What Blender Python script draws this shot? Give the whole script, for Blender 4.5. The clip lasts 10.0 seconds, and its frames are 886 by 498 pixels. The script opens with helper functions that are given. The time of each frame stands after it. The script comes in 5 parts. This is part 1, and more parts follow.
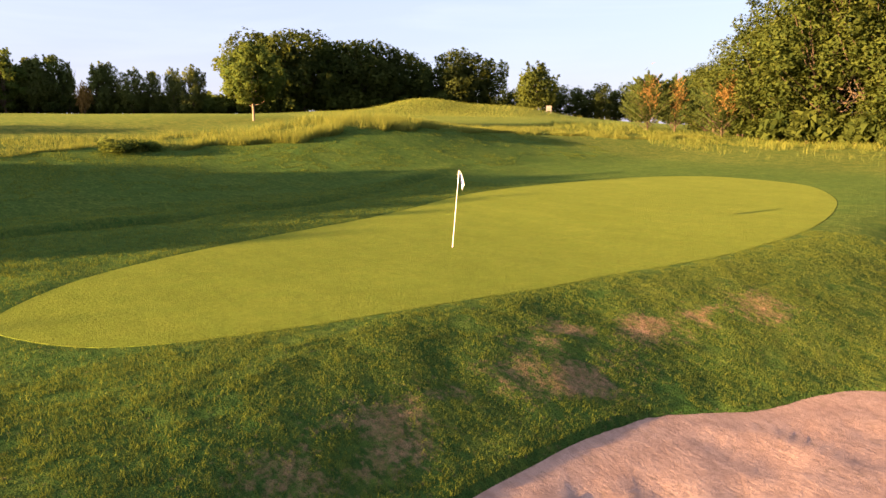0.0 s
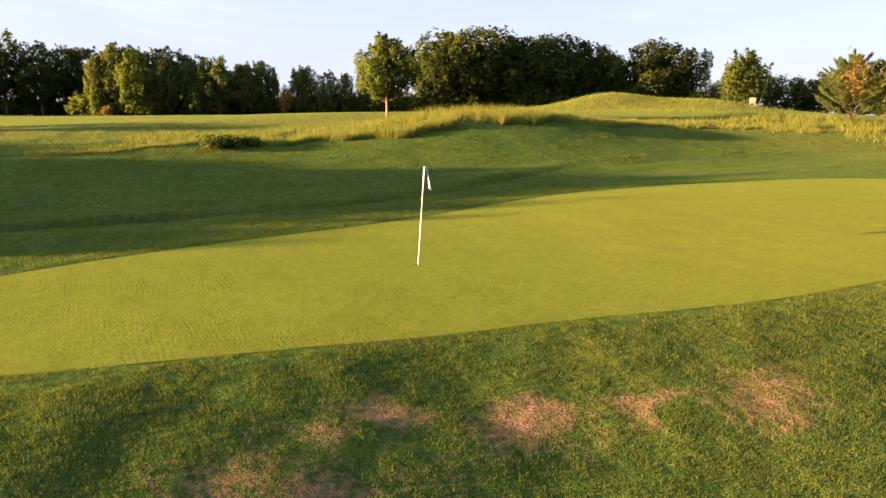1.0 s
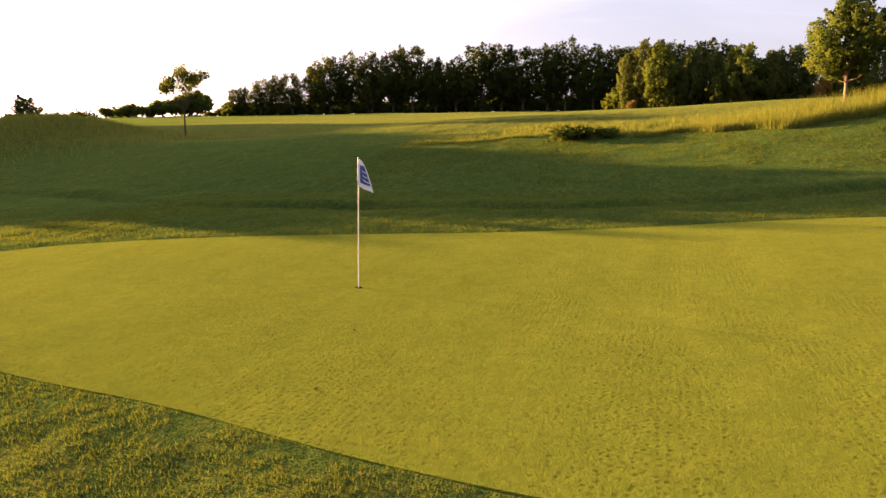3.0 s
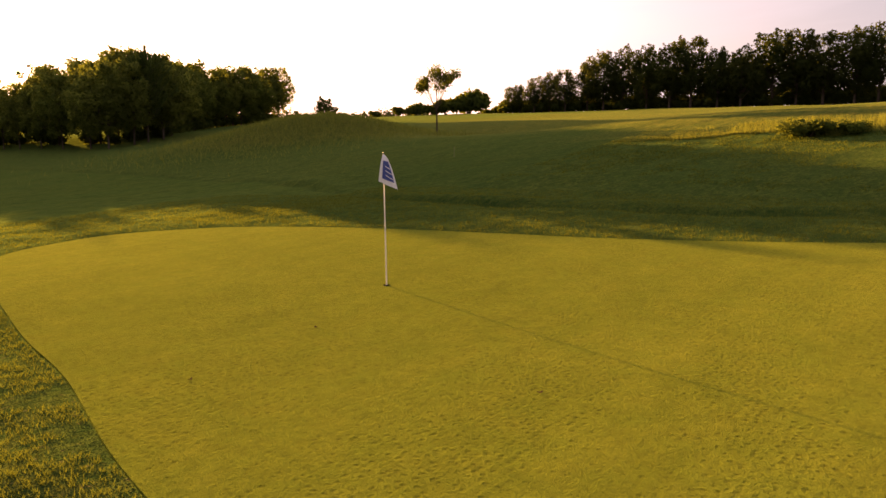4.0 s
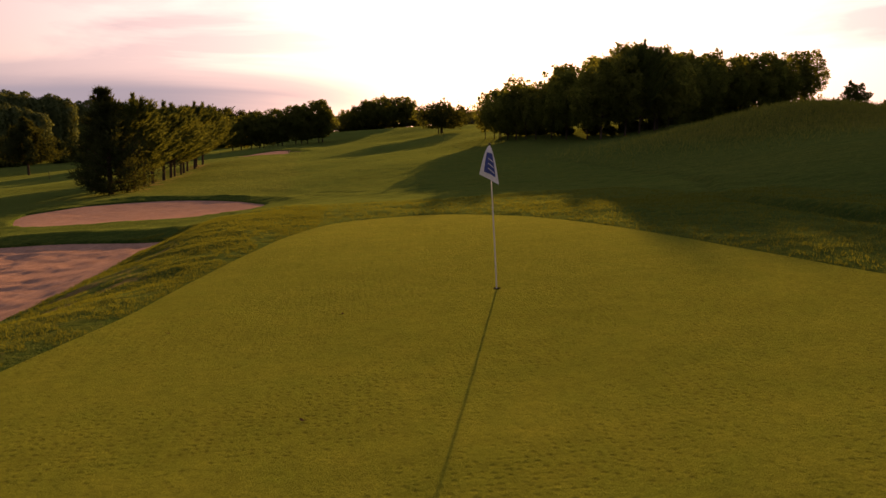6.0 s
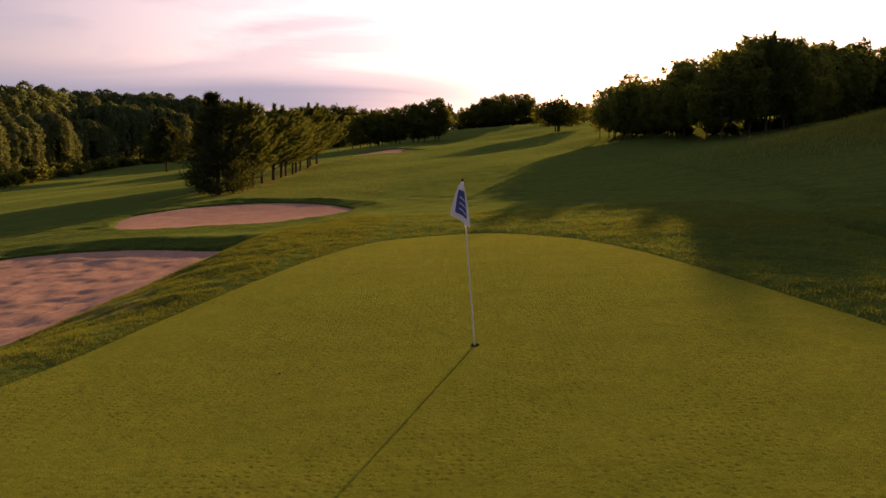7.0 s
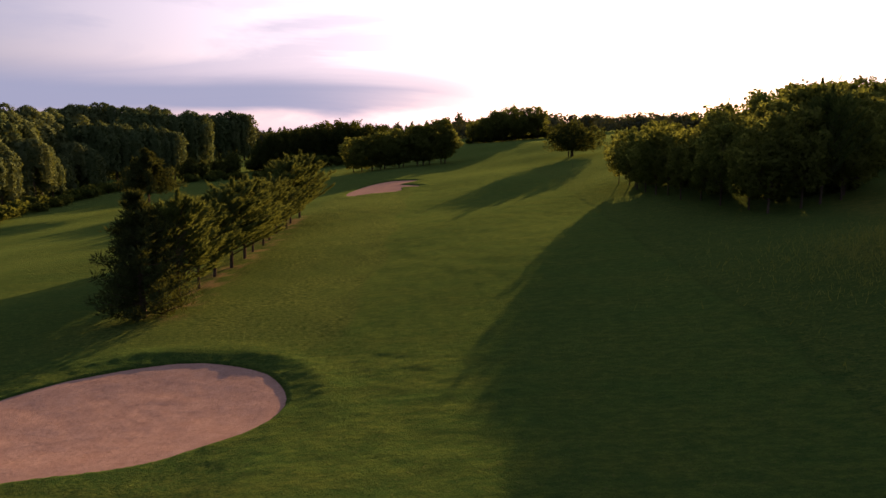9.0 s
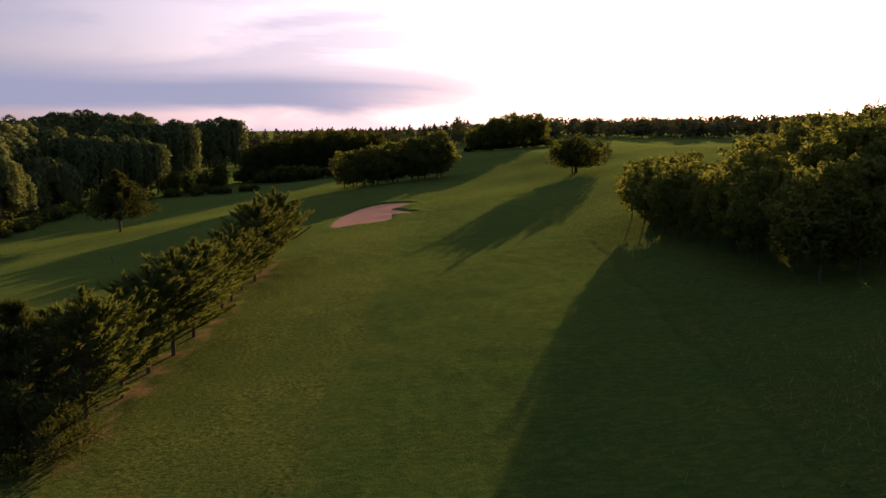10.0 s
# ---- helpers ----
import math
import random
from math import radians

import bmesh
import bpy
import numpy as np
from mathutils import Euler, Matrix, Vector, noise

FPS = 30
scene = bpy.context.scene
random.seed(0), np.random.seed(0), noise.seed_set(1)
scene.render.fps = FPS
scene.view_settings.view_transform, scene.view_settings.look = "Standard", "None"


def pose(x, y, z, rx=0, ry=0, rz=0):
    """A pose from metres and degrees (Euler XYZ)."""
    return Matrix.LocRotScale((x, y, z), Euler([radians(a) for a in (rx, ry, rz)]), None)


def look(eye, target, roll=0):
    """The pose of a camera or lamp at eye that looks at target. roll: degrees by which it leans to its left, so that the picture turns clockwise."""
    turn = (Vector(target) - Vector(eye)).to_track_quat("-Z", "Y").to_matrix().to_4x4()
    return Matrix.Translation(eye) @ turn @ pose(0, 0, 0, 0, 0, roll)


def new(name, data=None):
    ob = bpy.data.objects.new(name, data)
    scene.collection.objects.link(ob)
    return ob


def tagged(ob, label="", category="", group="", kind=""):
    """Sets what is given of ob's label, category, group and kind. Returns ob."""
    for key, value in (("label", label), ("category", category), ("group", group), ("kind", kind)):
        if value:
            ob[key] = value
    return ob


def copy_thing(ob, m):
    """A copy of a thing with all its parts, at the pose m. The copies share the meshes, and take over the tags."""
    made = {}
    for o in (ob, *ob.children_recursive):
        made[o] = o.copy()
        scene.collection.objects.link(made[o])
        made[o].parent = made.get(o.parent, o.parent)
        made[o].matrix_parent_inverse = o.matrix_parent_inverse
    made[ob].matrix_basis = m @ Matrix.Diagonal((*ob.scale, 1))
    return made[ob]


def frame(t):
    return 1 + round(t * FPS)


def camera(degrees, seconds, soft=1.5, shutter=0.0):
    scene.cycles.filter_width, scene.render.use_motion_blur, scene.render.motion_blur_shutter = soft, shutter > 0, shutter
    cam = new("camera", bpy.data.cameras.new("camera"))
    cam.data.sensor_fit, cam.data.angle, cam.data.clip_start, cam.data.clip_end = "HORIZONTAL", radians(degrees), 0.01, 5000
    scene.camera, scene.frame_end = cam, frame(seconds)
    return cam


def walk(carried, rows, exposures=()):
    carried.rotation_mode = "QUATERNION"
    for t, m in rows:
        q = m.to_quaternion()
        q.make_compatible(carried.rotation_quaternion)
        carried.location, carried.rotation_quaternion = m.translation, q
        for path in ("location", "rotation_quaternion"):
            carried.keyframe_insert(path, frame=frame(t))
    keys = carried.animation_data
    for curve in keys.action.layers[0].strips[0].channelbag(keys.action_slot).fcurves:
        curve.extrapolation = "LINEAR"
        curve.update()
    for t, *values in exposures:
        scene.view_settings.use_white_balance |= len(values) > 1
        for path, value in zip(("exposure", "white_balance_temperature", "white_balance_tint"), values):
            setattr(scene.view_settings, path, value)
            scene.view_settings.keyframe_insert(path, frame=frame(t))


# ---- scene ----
cam = camera(64.7, 10.0, soft=1.5)

PATH = [
    (0, (-13.766, 13.547, 2.987), (-12.339, 12.18, 2.674), -0.2),
    (0.5, (-13.87, 9.963, 2.809), (-12.275, 8.797, 2.497), -0.3),
    (1, (-13.649, 6.248, 2.695), (-11.884, 5.36, 2.383), -0.5),
    (1.5, (-13.243, 3.069, 2.614), (-11.354, 2.491, 2.306), -0.4),
    (2, (-12.517, 0.035, 2.529), (-10.551, -0.17, 2.221), -0.2),
    (3.5, (-9.214, -6.574, 2.436), (-7.491, -5.609, 2.116), -0.3),
    (4, (-7.932, -7.95, 2.411), (-6.428, -6.672, 2.088), -0.2),
    (4.5, (-6.448, -9.003, 2.383), (-5.235, -7.447, 2.055), -0.3),
    (5, (-4.929, -9.682, 2.364), (-4.038, -7.923, 2.032), -0.2),
    (5.5, (-3.557, -10.007, 2.352), (-2.98, -8.122, 2.016), -0.3),
    (6, (-2.19, -10.055, 2.351), (-1.923, -8.102, 2.012), -0.4),
    (7.5, (0.566, -6.804, 3.803), (0.453, -4.837, 3.457), -0.6),
    (8, (0.915, -3.783, 5.662), (0.802, -1.817, 5.316), -0.5),
    (8.5, (1.091, 0.35, 7.703), (0.981, 2.316, 7.354), -0.4),
    (9, (1.252, 4.9, 9.507), (1.145, 6.867, 9.158), -0.5),
    (9.5, (1.361, 10.526, 11.532), (1.256, 12.492, 11.181), -0.4),
    (10, (1.515, 16.657, 13.691), (1.41, 18.622, 13.335), -0.5),
]
EXPOSURE = [(0.0, 3.1, 6800, 19), (2.0, 3.2, 7300, 22), (3.5, 2.74, 8700, 30), (4.5, 2.24, 10200, 38), (6.0, 1.41, 9000, 38), (8.0, 1.62, 7000, 31), (10.0, 1.47, 6600, 29)]
walk(cam, [(t, look(eye, aim, roll)) for t, eye, aim, roll in PATH], EXPOSURE)

# ---------------------------------------------------------------- sky and sun
SUN_HEADING, SUN_HEIGHT = radians(15.2), radians(6.9)      # clockwise from +y
SUN_WAY = Vector((math.sin(SUN_HEADING) * math.cos(SUN_HEIGHT), math.cos(SUN_HEADING) * math.cos(SUN_HEIGHT), math.sin(SUN_HEIGHT)))


def make_sky():
    world = bpy.data.worlds.new("evening_sky")
    scene.world = world
    world.use_nodes = True
    nt = world.node_tree
    nt.nodes.clear()
    n = nt.nodes.new
    out, bg, sky = n("ShaderNodeOutputWorld"), n("ShaderNodeBackground"), n("ShaderNodeTexSky")
    sky.sky_type, sky.sun_disc = "NISHITA", False
    sky.sun_elevation, sky.sun_rotation = SUN_HEIGHT, SUN_HEADING
    sky.air_density, sky.dust_density, sky.ozone_density = 1.0, 1.2, 2.0
    bg.inputs["Strength"].default_value = 0.05
    # thin streaks of cloud, stretched along the horizon
    geo, sep, comb = n("ShaderNodeTexCoord"), n("ShaderNodeSeparateXYZ"), n("ShaderNodeCombineXYZ")
    nt.links.new(geo.outputs["Generated"], sep.inputs[0])
    comb.inputs[0].default_value = 0
    for axis, scale in (("X", 1.2), ("Y", 1.2), ("Z", 9.0)):
        mul = n("ShaderNodeMath"); mul.operation = "MULTIPLY"; mul.inputs[1].default_value = scale
        nt.links.new(sep.outputs[axis], mul.inputs[0])
        nt.links.new(mul.outputs[0], comb.inputs[axis])
    noise_tex = n("ShaderNodeTexNoise")
    noise_tex.inputs["Scale"].default_value, noise_tex.inputs["Detail"].default_value = 1.6, 7.0
    noise_tex.inputs["Roughness"].default_value, noise_tex.inputs["Distortion"].default_value = 0.55, 0.6
    nt.links.new(comb.outputs[0], noise_tex.inputs["Vector"])
    ramp = n("ShaderNodeValToRGB")
    ramp.color_ramp.elements[0].position, ramp.color_ramp.elements[1].position = 0.45, 0.61
    nt.links.new(noise_tex.outputs["Fac"], ramp.inputs[0])
    mix = n("ShaderNodeMix"); mix.data_type = "RGBA"; mix.blend_type = "MIX"
    # a thin high veil over the whole sky, with denser lilac streaks in it
    veil = n("ShaderNodeMix"); veil.data_type = "RGBA"; veil.inputs["Factor"].default_value = 0.70
    nt.links.new(sky.outputs[0], veil.inputs["A"])
    # the veil is brightest round the sun
    dot = n("ShaderNodeVectorMath"); dot.operation = "DOT_PRODUCT"; dot.inputs[1].default_value = SUN_WAY
    nt.links.new(geo.outputs["Generated"], dot.inputs[0])
    pos = n("ShaderNodeMath"); pos.operation = "MAXIMUM"; pos.inputs[1].default_value = 0.0
    nt.links.new(dot.outputs["Value"], pos.inputs[0])
    power = n("ShaderNodeMath"); power.operation = "POWER"; power.inputs[1].default_value = 4.4
    nt.links.new(pos.outputs[0], power.inputs[0])
    glow = n("ShaderNodeMix"); glow.data_type = "RGBA"
    nt.links.new(power.outputs[0], glow.inputs["Factor"])
    glow.inputs["A"].default_value = (1.72, 1.98, 2.85, 1)
    glow.inputs["B"].default_value = (17.0, 14.8, 15.2, 1)
    level = n("ShaderNodeMath"); level.operation = "ABSOLUTE"
    nt.links.new(sep.outputs["Z"], level.inputs[0])
    low = n("ShaderNodeMapRange"); low.interpolation_type = "SMOOTHSTEP"
    low.inputs["From Min"].default_value, low.inputs["From Max"].default_value = 0.0, 0.16
    low.inputs["To Min"].default_value, low.inputs["To Max"].default_value = 0.45, 0.0
    nt.links.new(level.outputs[0], low.inputs["Value"])
    blush = n("ShaderNodeMix"); blush.data_type = "RGBA"; blush.blend_type = "MULTIPLY"
    nt.links.new(low.outputs["Result"], blush.inputs["Factor"])
    nt.links.new(glow.outputs["Result"], blush.inputs["A"])
    blush.inputs["B"].default_value = (1.0, 0.80, 0.80, 1)
    nt.links.new(blush.outputs["Result"], veil.inputs["B"])
    # the streaks are thickest towards the west and burn out near the sun
    side = n("ShaderNodeMath"); side.operation = "MULTIPLY_ADD"; side.inputs[1].default_value, side.inputs[2].default_value = 0.50, 0.10
    nt.links.new(pos.outputs[0], side.inputs[0])
    burn = n("ShaderNodeMath"); burn.operation = "POWER"; burn.inputs[1].default_value = 22.0
    nt.links.new(pos.outputs[0], burn.inputs[0])
    rest = n("ShaderNodeMath"); rest.operation = "SUBTRACT"; rest.inputs[0].default_value = 1.0
    nt.links.new(burn.outputs[0], rest.inputs[1])
    fac, fac2 = n("ShaderNodeMath"), n("ShaderNodeMath")
    fac.operation = fac2.operation = "MULTIPLY"
    nt.links.new(ramp.outputs[0], fac.inputs[0]); nt.links.new(side.outputs[0], fac.inputs[1])
    nt.links.new(fac.outputs[0], fac2.inputs[0]); nt.links.new(rest.outputs[0], fac2.inputs[1])
    nt.links.new(fac2.outputs[0], mix.inputs["Factor"])
    nt.links.new(veil.outputs["Result"], mix.inputs["A"])
    mix.inputs["B"].default_value = (2.9, 3.25, 4.2, 1)

    # a long bank of lilac cloud low over the valley, with a clear pink strip under it
    def op(kind, a, b):
        m = n("ShaderNodeMath"); m.operation = kind
        for i, v in enumerate((a, b)):
            if isinstance(v, (int, float)):
                m.inputs[i].default_value = v
            else:
                nt.links.new(v, m.inputs[i])
        return m.outputs[0]

    def fade(v, a, b):
        m = n("ShaderNodeMapRange"); m.interpolation_type = "SMOOTHSTEP"
        m.inputs["From Min"].default_value, m.inputs["From Max"].default_value = min(a, b), max(a, b)
        m.inputs["To Min"].default_value, m.inputs["To Max"].default_value = (0, 1) if a < b else (1, 0)
        nt.links.new(v, m.inputs["Value"])
        return m.outputs["Result"]
    height_in_sky = op("ADD", sep.outputs["Z"], op("MULTIPLY", op("SUBTRACT", noise_tex.outputs["Fac"], 0.5), 0.055))
    bank = op("MULTIPLY", fade(height_in_sky, 0.006, 0.028), fade(height_in_sky, 0.092, 0.052))
    bank = op("MULTIPLY", bank, op("MULTIPLY", fade(sep.outputs["X"], 0.22, -0.30), fade(sep.outputs["Y"], 0.2, 0.5)))
    low_bank = n("ShaderNodeMix"); low_bank.data_type = "RGBA"
    nt.links.new(op("MULTIPLY", bank, 0.95), low_bank.inputs["Factor"])
    nt.links.new(mix.outputs["Result"], low_bank.inputs["A"])
    low_bank.inputs["B"].default_value = (2.35, 2.75, 3.7, 1)
    nt.links.new(low_bank.outputs["Result"], bg.inputs["Color"])
    nt.links.new(bg.outputs[0], out.inputs[0])


make_sky()
sun = new("sun", bpy.data.lights.new("sun", "SUN"))
sun.data.energy, sun.data.angle, sun.data.color = 4.7, radians(0.4), (1.0, 0.63, 0.29)
sun.matrix_world = look((0, 0, 60), Vector((0, 0, 60)) - SUN_WAY)


# ---------------------------------------------------------------- materials
class Nodes:
    """A material's node tree, with short ways to add to it."""

    def __init__(self, name, rough=0.8):
        self.mat = bpy.data.materials.new(name)
        self.mat.use_nodes = True
        self.nt = self.mat.node_tree
        self.bsdf = self.nt.nodes["Principled BSDF"]
        self.out = self.nt.nodes["Material Output"]
        self.bsdf.inputs["Roughness"].default_value = rough
        self.bsdf.inputs["Specular IOR Level"].default_value = 0.0 if rough > 0.7 else 0.12
        self.pos = self.nt.nodes.new("ShaderNodeTexCoord").outputs["Object"]

    def link(self, a, b):
        self.nt.links.new(a, b)

    def noise(self, scale, detail=4.0, stretch=None, rough=0.55):
        t = self.nt.nodes.new("ShaderNodeTexNoise")
        t.inputs["Scale"].default_value, t.inputs["Detail"].default_value, t.inputs["Roughness"].default_value = scale, detail, rough
        if stretch:
            m = self.nt.nodes.new("ShaderNodeMapping")
            m.inputs["Scale"].default_value = stretch[:3]
            if len(stretch) > 3:
                m.inputs["Rotation"].default_value = (0, 0, stretch[3])
            self.link(self.pos, m.inputs[0])
            self.link(m.outputs[0], t.inputs["Vector"])
        else:
            self.link(self.pos, t.inputs["Vector"])
        return t.outputs["Fac"]

    def ramp(self, fac, lo, hi):
        r = self.nt.nodes.new("ShaderNodeMapRange")
        r.inputs["From Min"].default_value, r.inputs["From Max"].default_value = lo, hi
        self.link(fac, r.inputs["Value"])
        return r.outputs["Result"]

    def mix(self, fac, a, b, mode="MIX"):
        m = self.nt.nodes.new("ShaderNodeMix")
        m.data_type, m.blend_type = "RGBA", mode
        for key, v in (("Factor", fac), ("A", a), ("B", b)):
            if isinstance(v, (tuple, list)):
                m.inputs[key].default_value = (*v, 1)
            elif isinstance(v, (int, float)):
                m.inputs[key].default_value = v
            else:
                self.link(v, m.inputs[key])
        return m.outputs["Result"]

    def math(self, op, a, b):
        m = self.nt.nodes.new("ShaderNodeMath")
        m.operation = op
        for i, v in enumerate((a, b)):
            if isinstance(v, (int, float)):
                m.inputs[i].default_value = v
            else:
                self.link(v, m.inputs[i])
        return m.outputs[0]

    def attr(self, name):
        a = self.nt.nodes.new("ShaderNodeAttribute")
        a.attribute_name = name
        return a.outputs["Fac"]

    def bump(self, height, strength, distance):
        b = self.nt.nodes.new("ShaderNodeBump")
        b.inputs["Strength"].default_value, b.inputs["Distance"].default_value = strength, distance
        self.link(height, b.inputs["Height"])
        self.link(b.outputs[0], self.bsdf.inputs["Normal"])

    def sheen(self, weight, tint):
        """The soft glow of fine upright blades seen at a low angle."""
        self.bsdf.inputs["Sheen Weight"].default_value = weight
        self.bsdf.inputs["Sheen Roughness"].default_value = 0.32
        self.bsdf.inputs["Sheen Tint"].default_value = (*tint, 1)

    def fuzz(self, scale, amount):
        """Blades stand every way: turns the surface's normal at the scale of single blades."""
        n = self.nt.nodes
        t, sub, mul, add, unit = n.new("ShaderNodeTexNoise"), n.new("ShaderNodeVectorMath"), n.new("ShaderNodeVectorMath"), n.new("ShaderNodeVectorMath"), n.new("ShaderNodeVectorMath")
        t.inputs["Scale"].default_value, t.inputs["Detail"].default_value = scale, 2.0
        self.link(self.pos, t.inputs["Vector"])
        sub.operation, mul.operation, add.operation, unit.operation = "SUBTRACT", "MULTIPLY", "ADD", "NORMALIZE"
        sub.inputs[1].default_value = (0.5, 0.5, 0.5)
        mul.inputs[1].default_value = (amount, amount, amount * 0.2)
        self.link(t.outputs["Color"], sub.inputs[0]); self.link(sub.outputs[0], mul.inputs[0]); self.link(mul.outputs[0], add.inputs[0])
        old = self.bsdf.inputs["Normal"]
        if old.is_linked:
            self.link(old.links[0].from_socket, add.inputs[1])
        else:
            self.link(n.new("ShaderNodeNewGeometry").outputs["Normal"], add.inputs[1])
        self.link(add.outputs[0], unit.inputs[0]); self.link(unit.outputs[0], old)

    def gloss(self, colour, rough, weight, power):
        """Waxy blades shine at a low angle, most of all towards the sun."""
        n = self.nt.nodes
        g, m, lw = n.new("ShaderNodeBsdfGlossy"), n.new("ShaderNodeMixShader"), n.new("ShaderNodeLayerWeight")
        g.inputs["Color"].default_value, g.inputs["Roughness"].default_value = (*colour, 1), rough
        self.link(self.math("MULTIPLY", self.math("POWER", lw.outputs["Facing"], power), weight), m.inputs[0])
        self.link(self.bsdf.outputs[0], m.inputs[1]); self.link(g.outputs[0], m.inputs[2])
        self.link(m.outputs[0], self.out.inputs["Surface"])

    def colour(self, c):
        if isinstance(c, (tuple, list)):
            self.bsdf.inputs["Base Color"].default_value = (*c, 1)
        else:
            self.link(c, self.bsdf.inputs["Base Color"])
        return self.mat

    def see_through(self, colour, share):
        """Lets part of the light pass, as a leaf does."""
        t, m = self.nt.nodes.new("ShaderNodeBsdfTranslucent"), self.nt.nodes.new("ShaderNodeMixShader")
        if isinstance(colour, (tuple, list)):
            t.inputs["Color"].default_value = (*colour, 1)
        else:
            self.link(colour, t.inputs["Color"])
        m.inputs[0].default_value = share
        self.link(self.bsdf.outputs[0], m.inputs[1]); self.link(t.outputs[0], m.inputs[2])
        self.link(m.outputs[0], self.out.inputs["Surface"])


def ground_material():
    """Mown grass, rough, long dry grass and bare earth by zone."""
    m = Nodes("course_grass", 0.85)
    fine, mid, wide, huge = m.noise(38, 5), m.noise(3.2, 5), m.noise(0.45, 4), m.noise(0.06, 3)
    fair = m.mix(m.ramp(mid, 0.3, 0.7), (0.052, 0.118, 0.022), (0.090, 0.150, 0.027))
    rough = m.mix(m.ramp(mid, 0.32, 0.68), (0.032, 0.090, 0.020), (0.096, 0.158, 0.030))
    tall = m.mix(m.ramp(mid, 0.3, 0.7), (0.205, 0.178, 0.034), (0.330, 0.264, 0.056))
    earth = m.mix(m.ramp(mid, 0.35, 0.65), (0.300, 0.175, 0.108), (0.220, 0.135, 0.072))
    c = m.mix(m.attr("rough"), fair, rough)
    c = m.mix(m.attr("tall"), c, tall)
    # dark line: uncut grass and the groove's shade, painted along the mowing edge
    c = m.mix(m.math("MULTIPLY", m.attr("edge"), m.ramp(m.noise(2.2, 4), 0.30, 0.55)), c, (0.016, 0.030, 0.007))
    patch = m.ramp(m.math("ADD", m.attr("bare"), m.math("MULTIPLY", m.math("SUBTRACT", m.noise(9, 6, None, 0.7), 0.5), 3.2)), 0.30, 1.35)
    c = m.mix(m.ramp(wide, 0.35, 0.7), c, m.mix(0.45, c, (0.126, 0.150, 0.025)))
    c = m.mix(m.ramp(huge, 0.3, 0.7), c, m.mix(0.35, c, (0.034, 0.092, 0.020)))
    c = m.mix(m.ramp(m.noise(0.55, 4, (0.16, 1.0, 1.0)), 0.38, 0.62), c, m.mix(0.32, c, (0.146, 0.166, 0.028)))
    # dark gaps between clumps and tufts: their shade goes into the colour
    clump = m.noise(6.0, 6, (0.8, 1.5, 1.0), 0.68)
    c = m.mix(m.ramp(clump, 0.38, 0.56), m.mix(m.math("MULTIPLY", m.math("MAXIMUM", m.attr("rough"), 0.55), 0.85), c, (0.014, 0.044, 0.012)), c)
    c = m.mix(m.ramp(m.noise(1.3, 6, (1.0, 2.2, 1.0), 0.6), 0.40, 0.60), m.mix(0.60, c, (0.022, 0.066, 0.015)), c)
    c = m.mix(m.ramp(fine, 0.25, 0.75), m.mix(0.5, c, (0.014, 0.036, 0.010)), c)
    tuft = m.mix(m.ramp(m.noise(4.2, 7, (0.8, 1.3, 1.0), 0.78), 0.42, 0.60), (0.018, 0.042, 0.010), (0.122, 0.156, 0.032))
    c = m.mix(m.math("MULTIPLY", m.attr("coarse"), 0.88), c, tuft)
    c = m.mix(patch, c, earth)
    m.bump(m.math("ADD", m.math("MULTIPLY", fine, 0.35), m.math("ADD", mid, m.math("MULTIPLY", m.noise(9, 4), 0.5))), 1.0, 0.16)
    m.fuzz(70, 8.5)
    m.sheen(0.05, (0.50, 0.62, 0.20))
    m.gloss((0.28, 0.40, 0.10), 0.95, 0.13, 5.0)
    return m.colour(c)


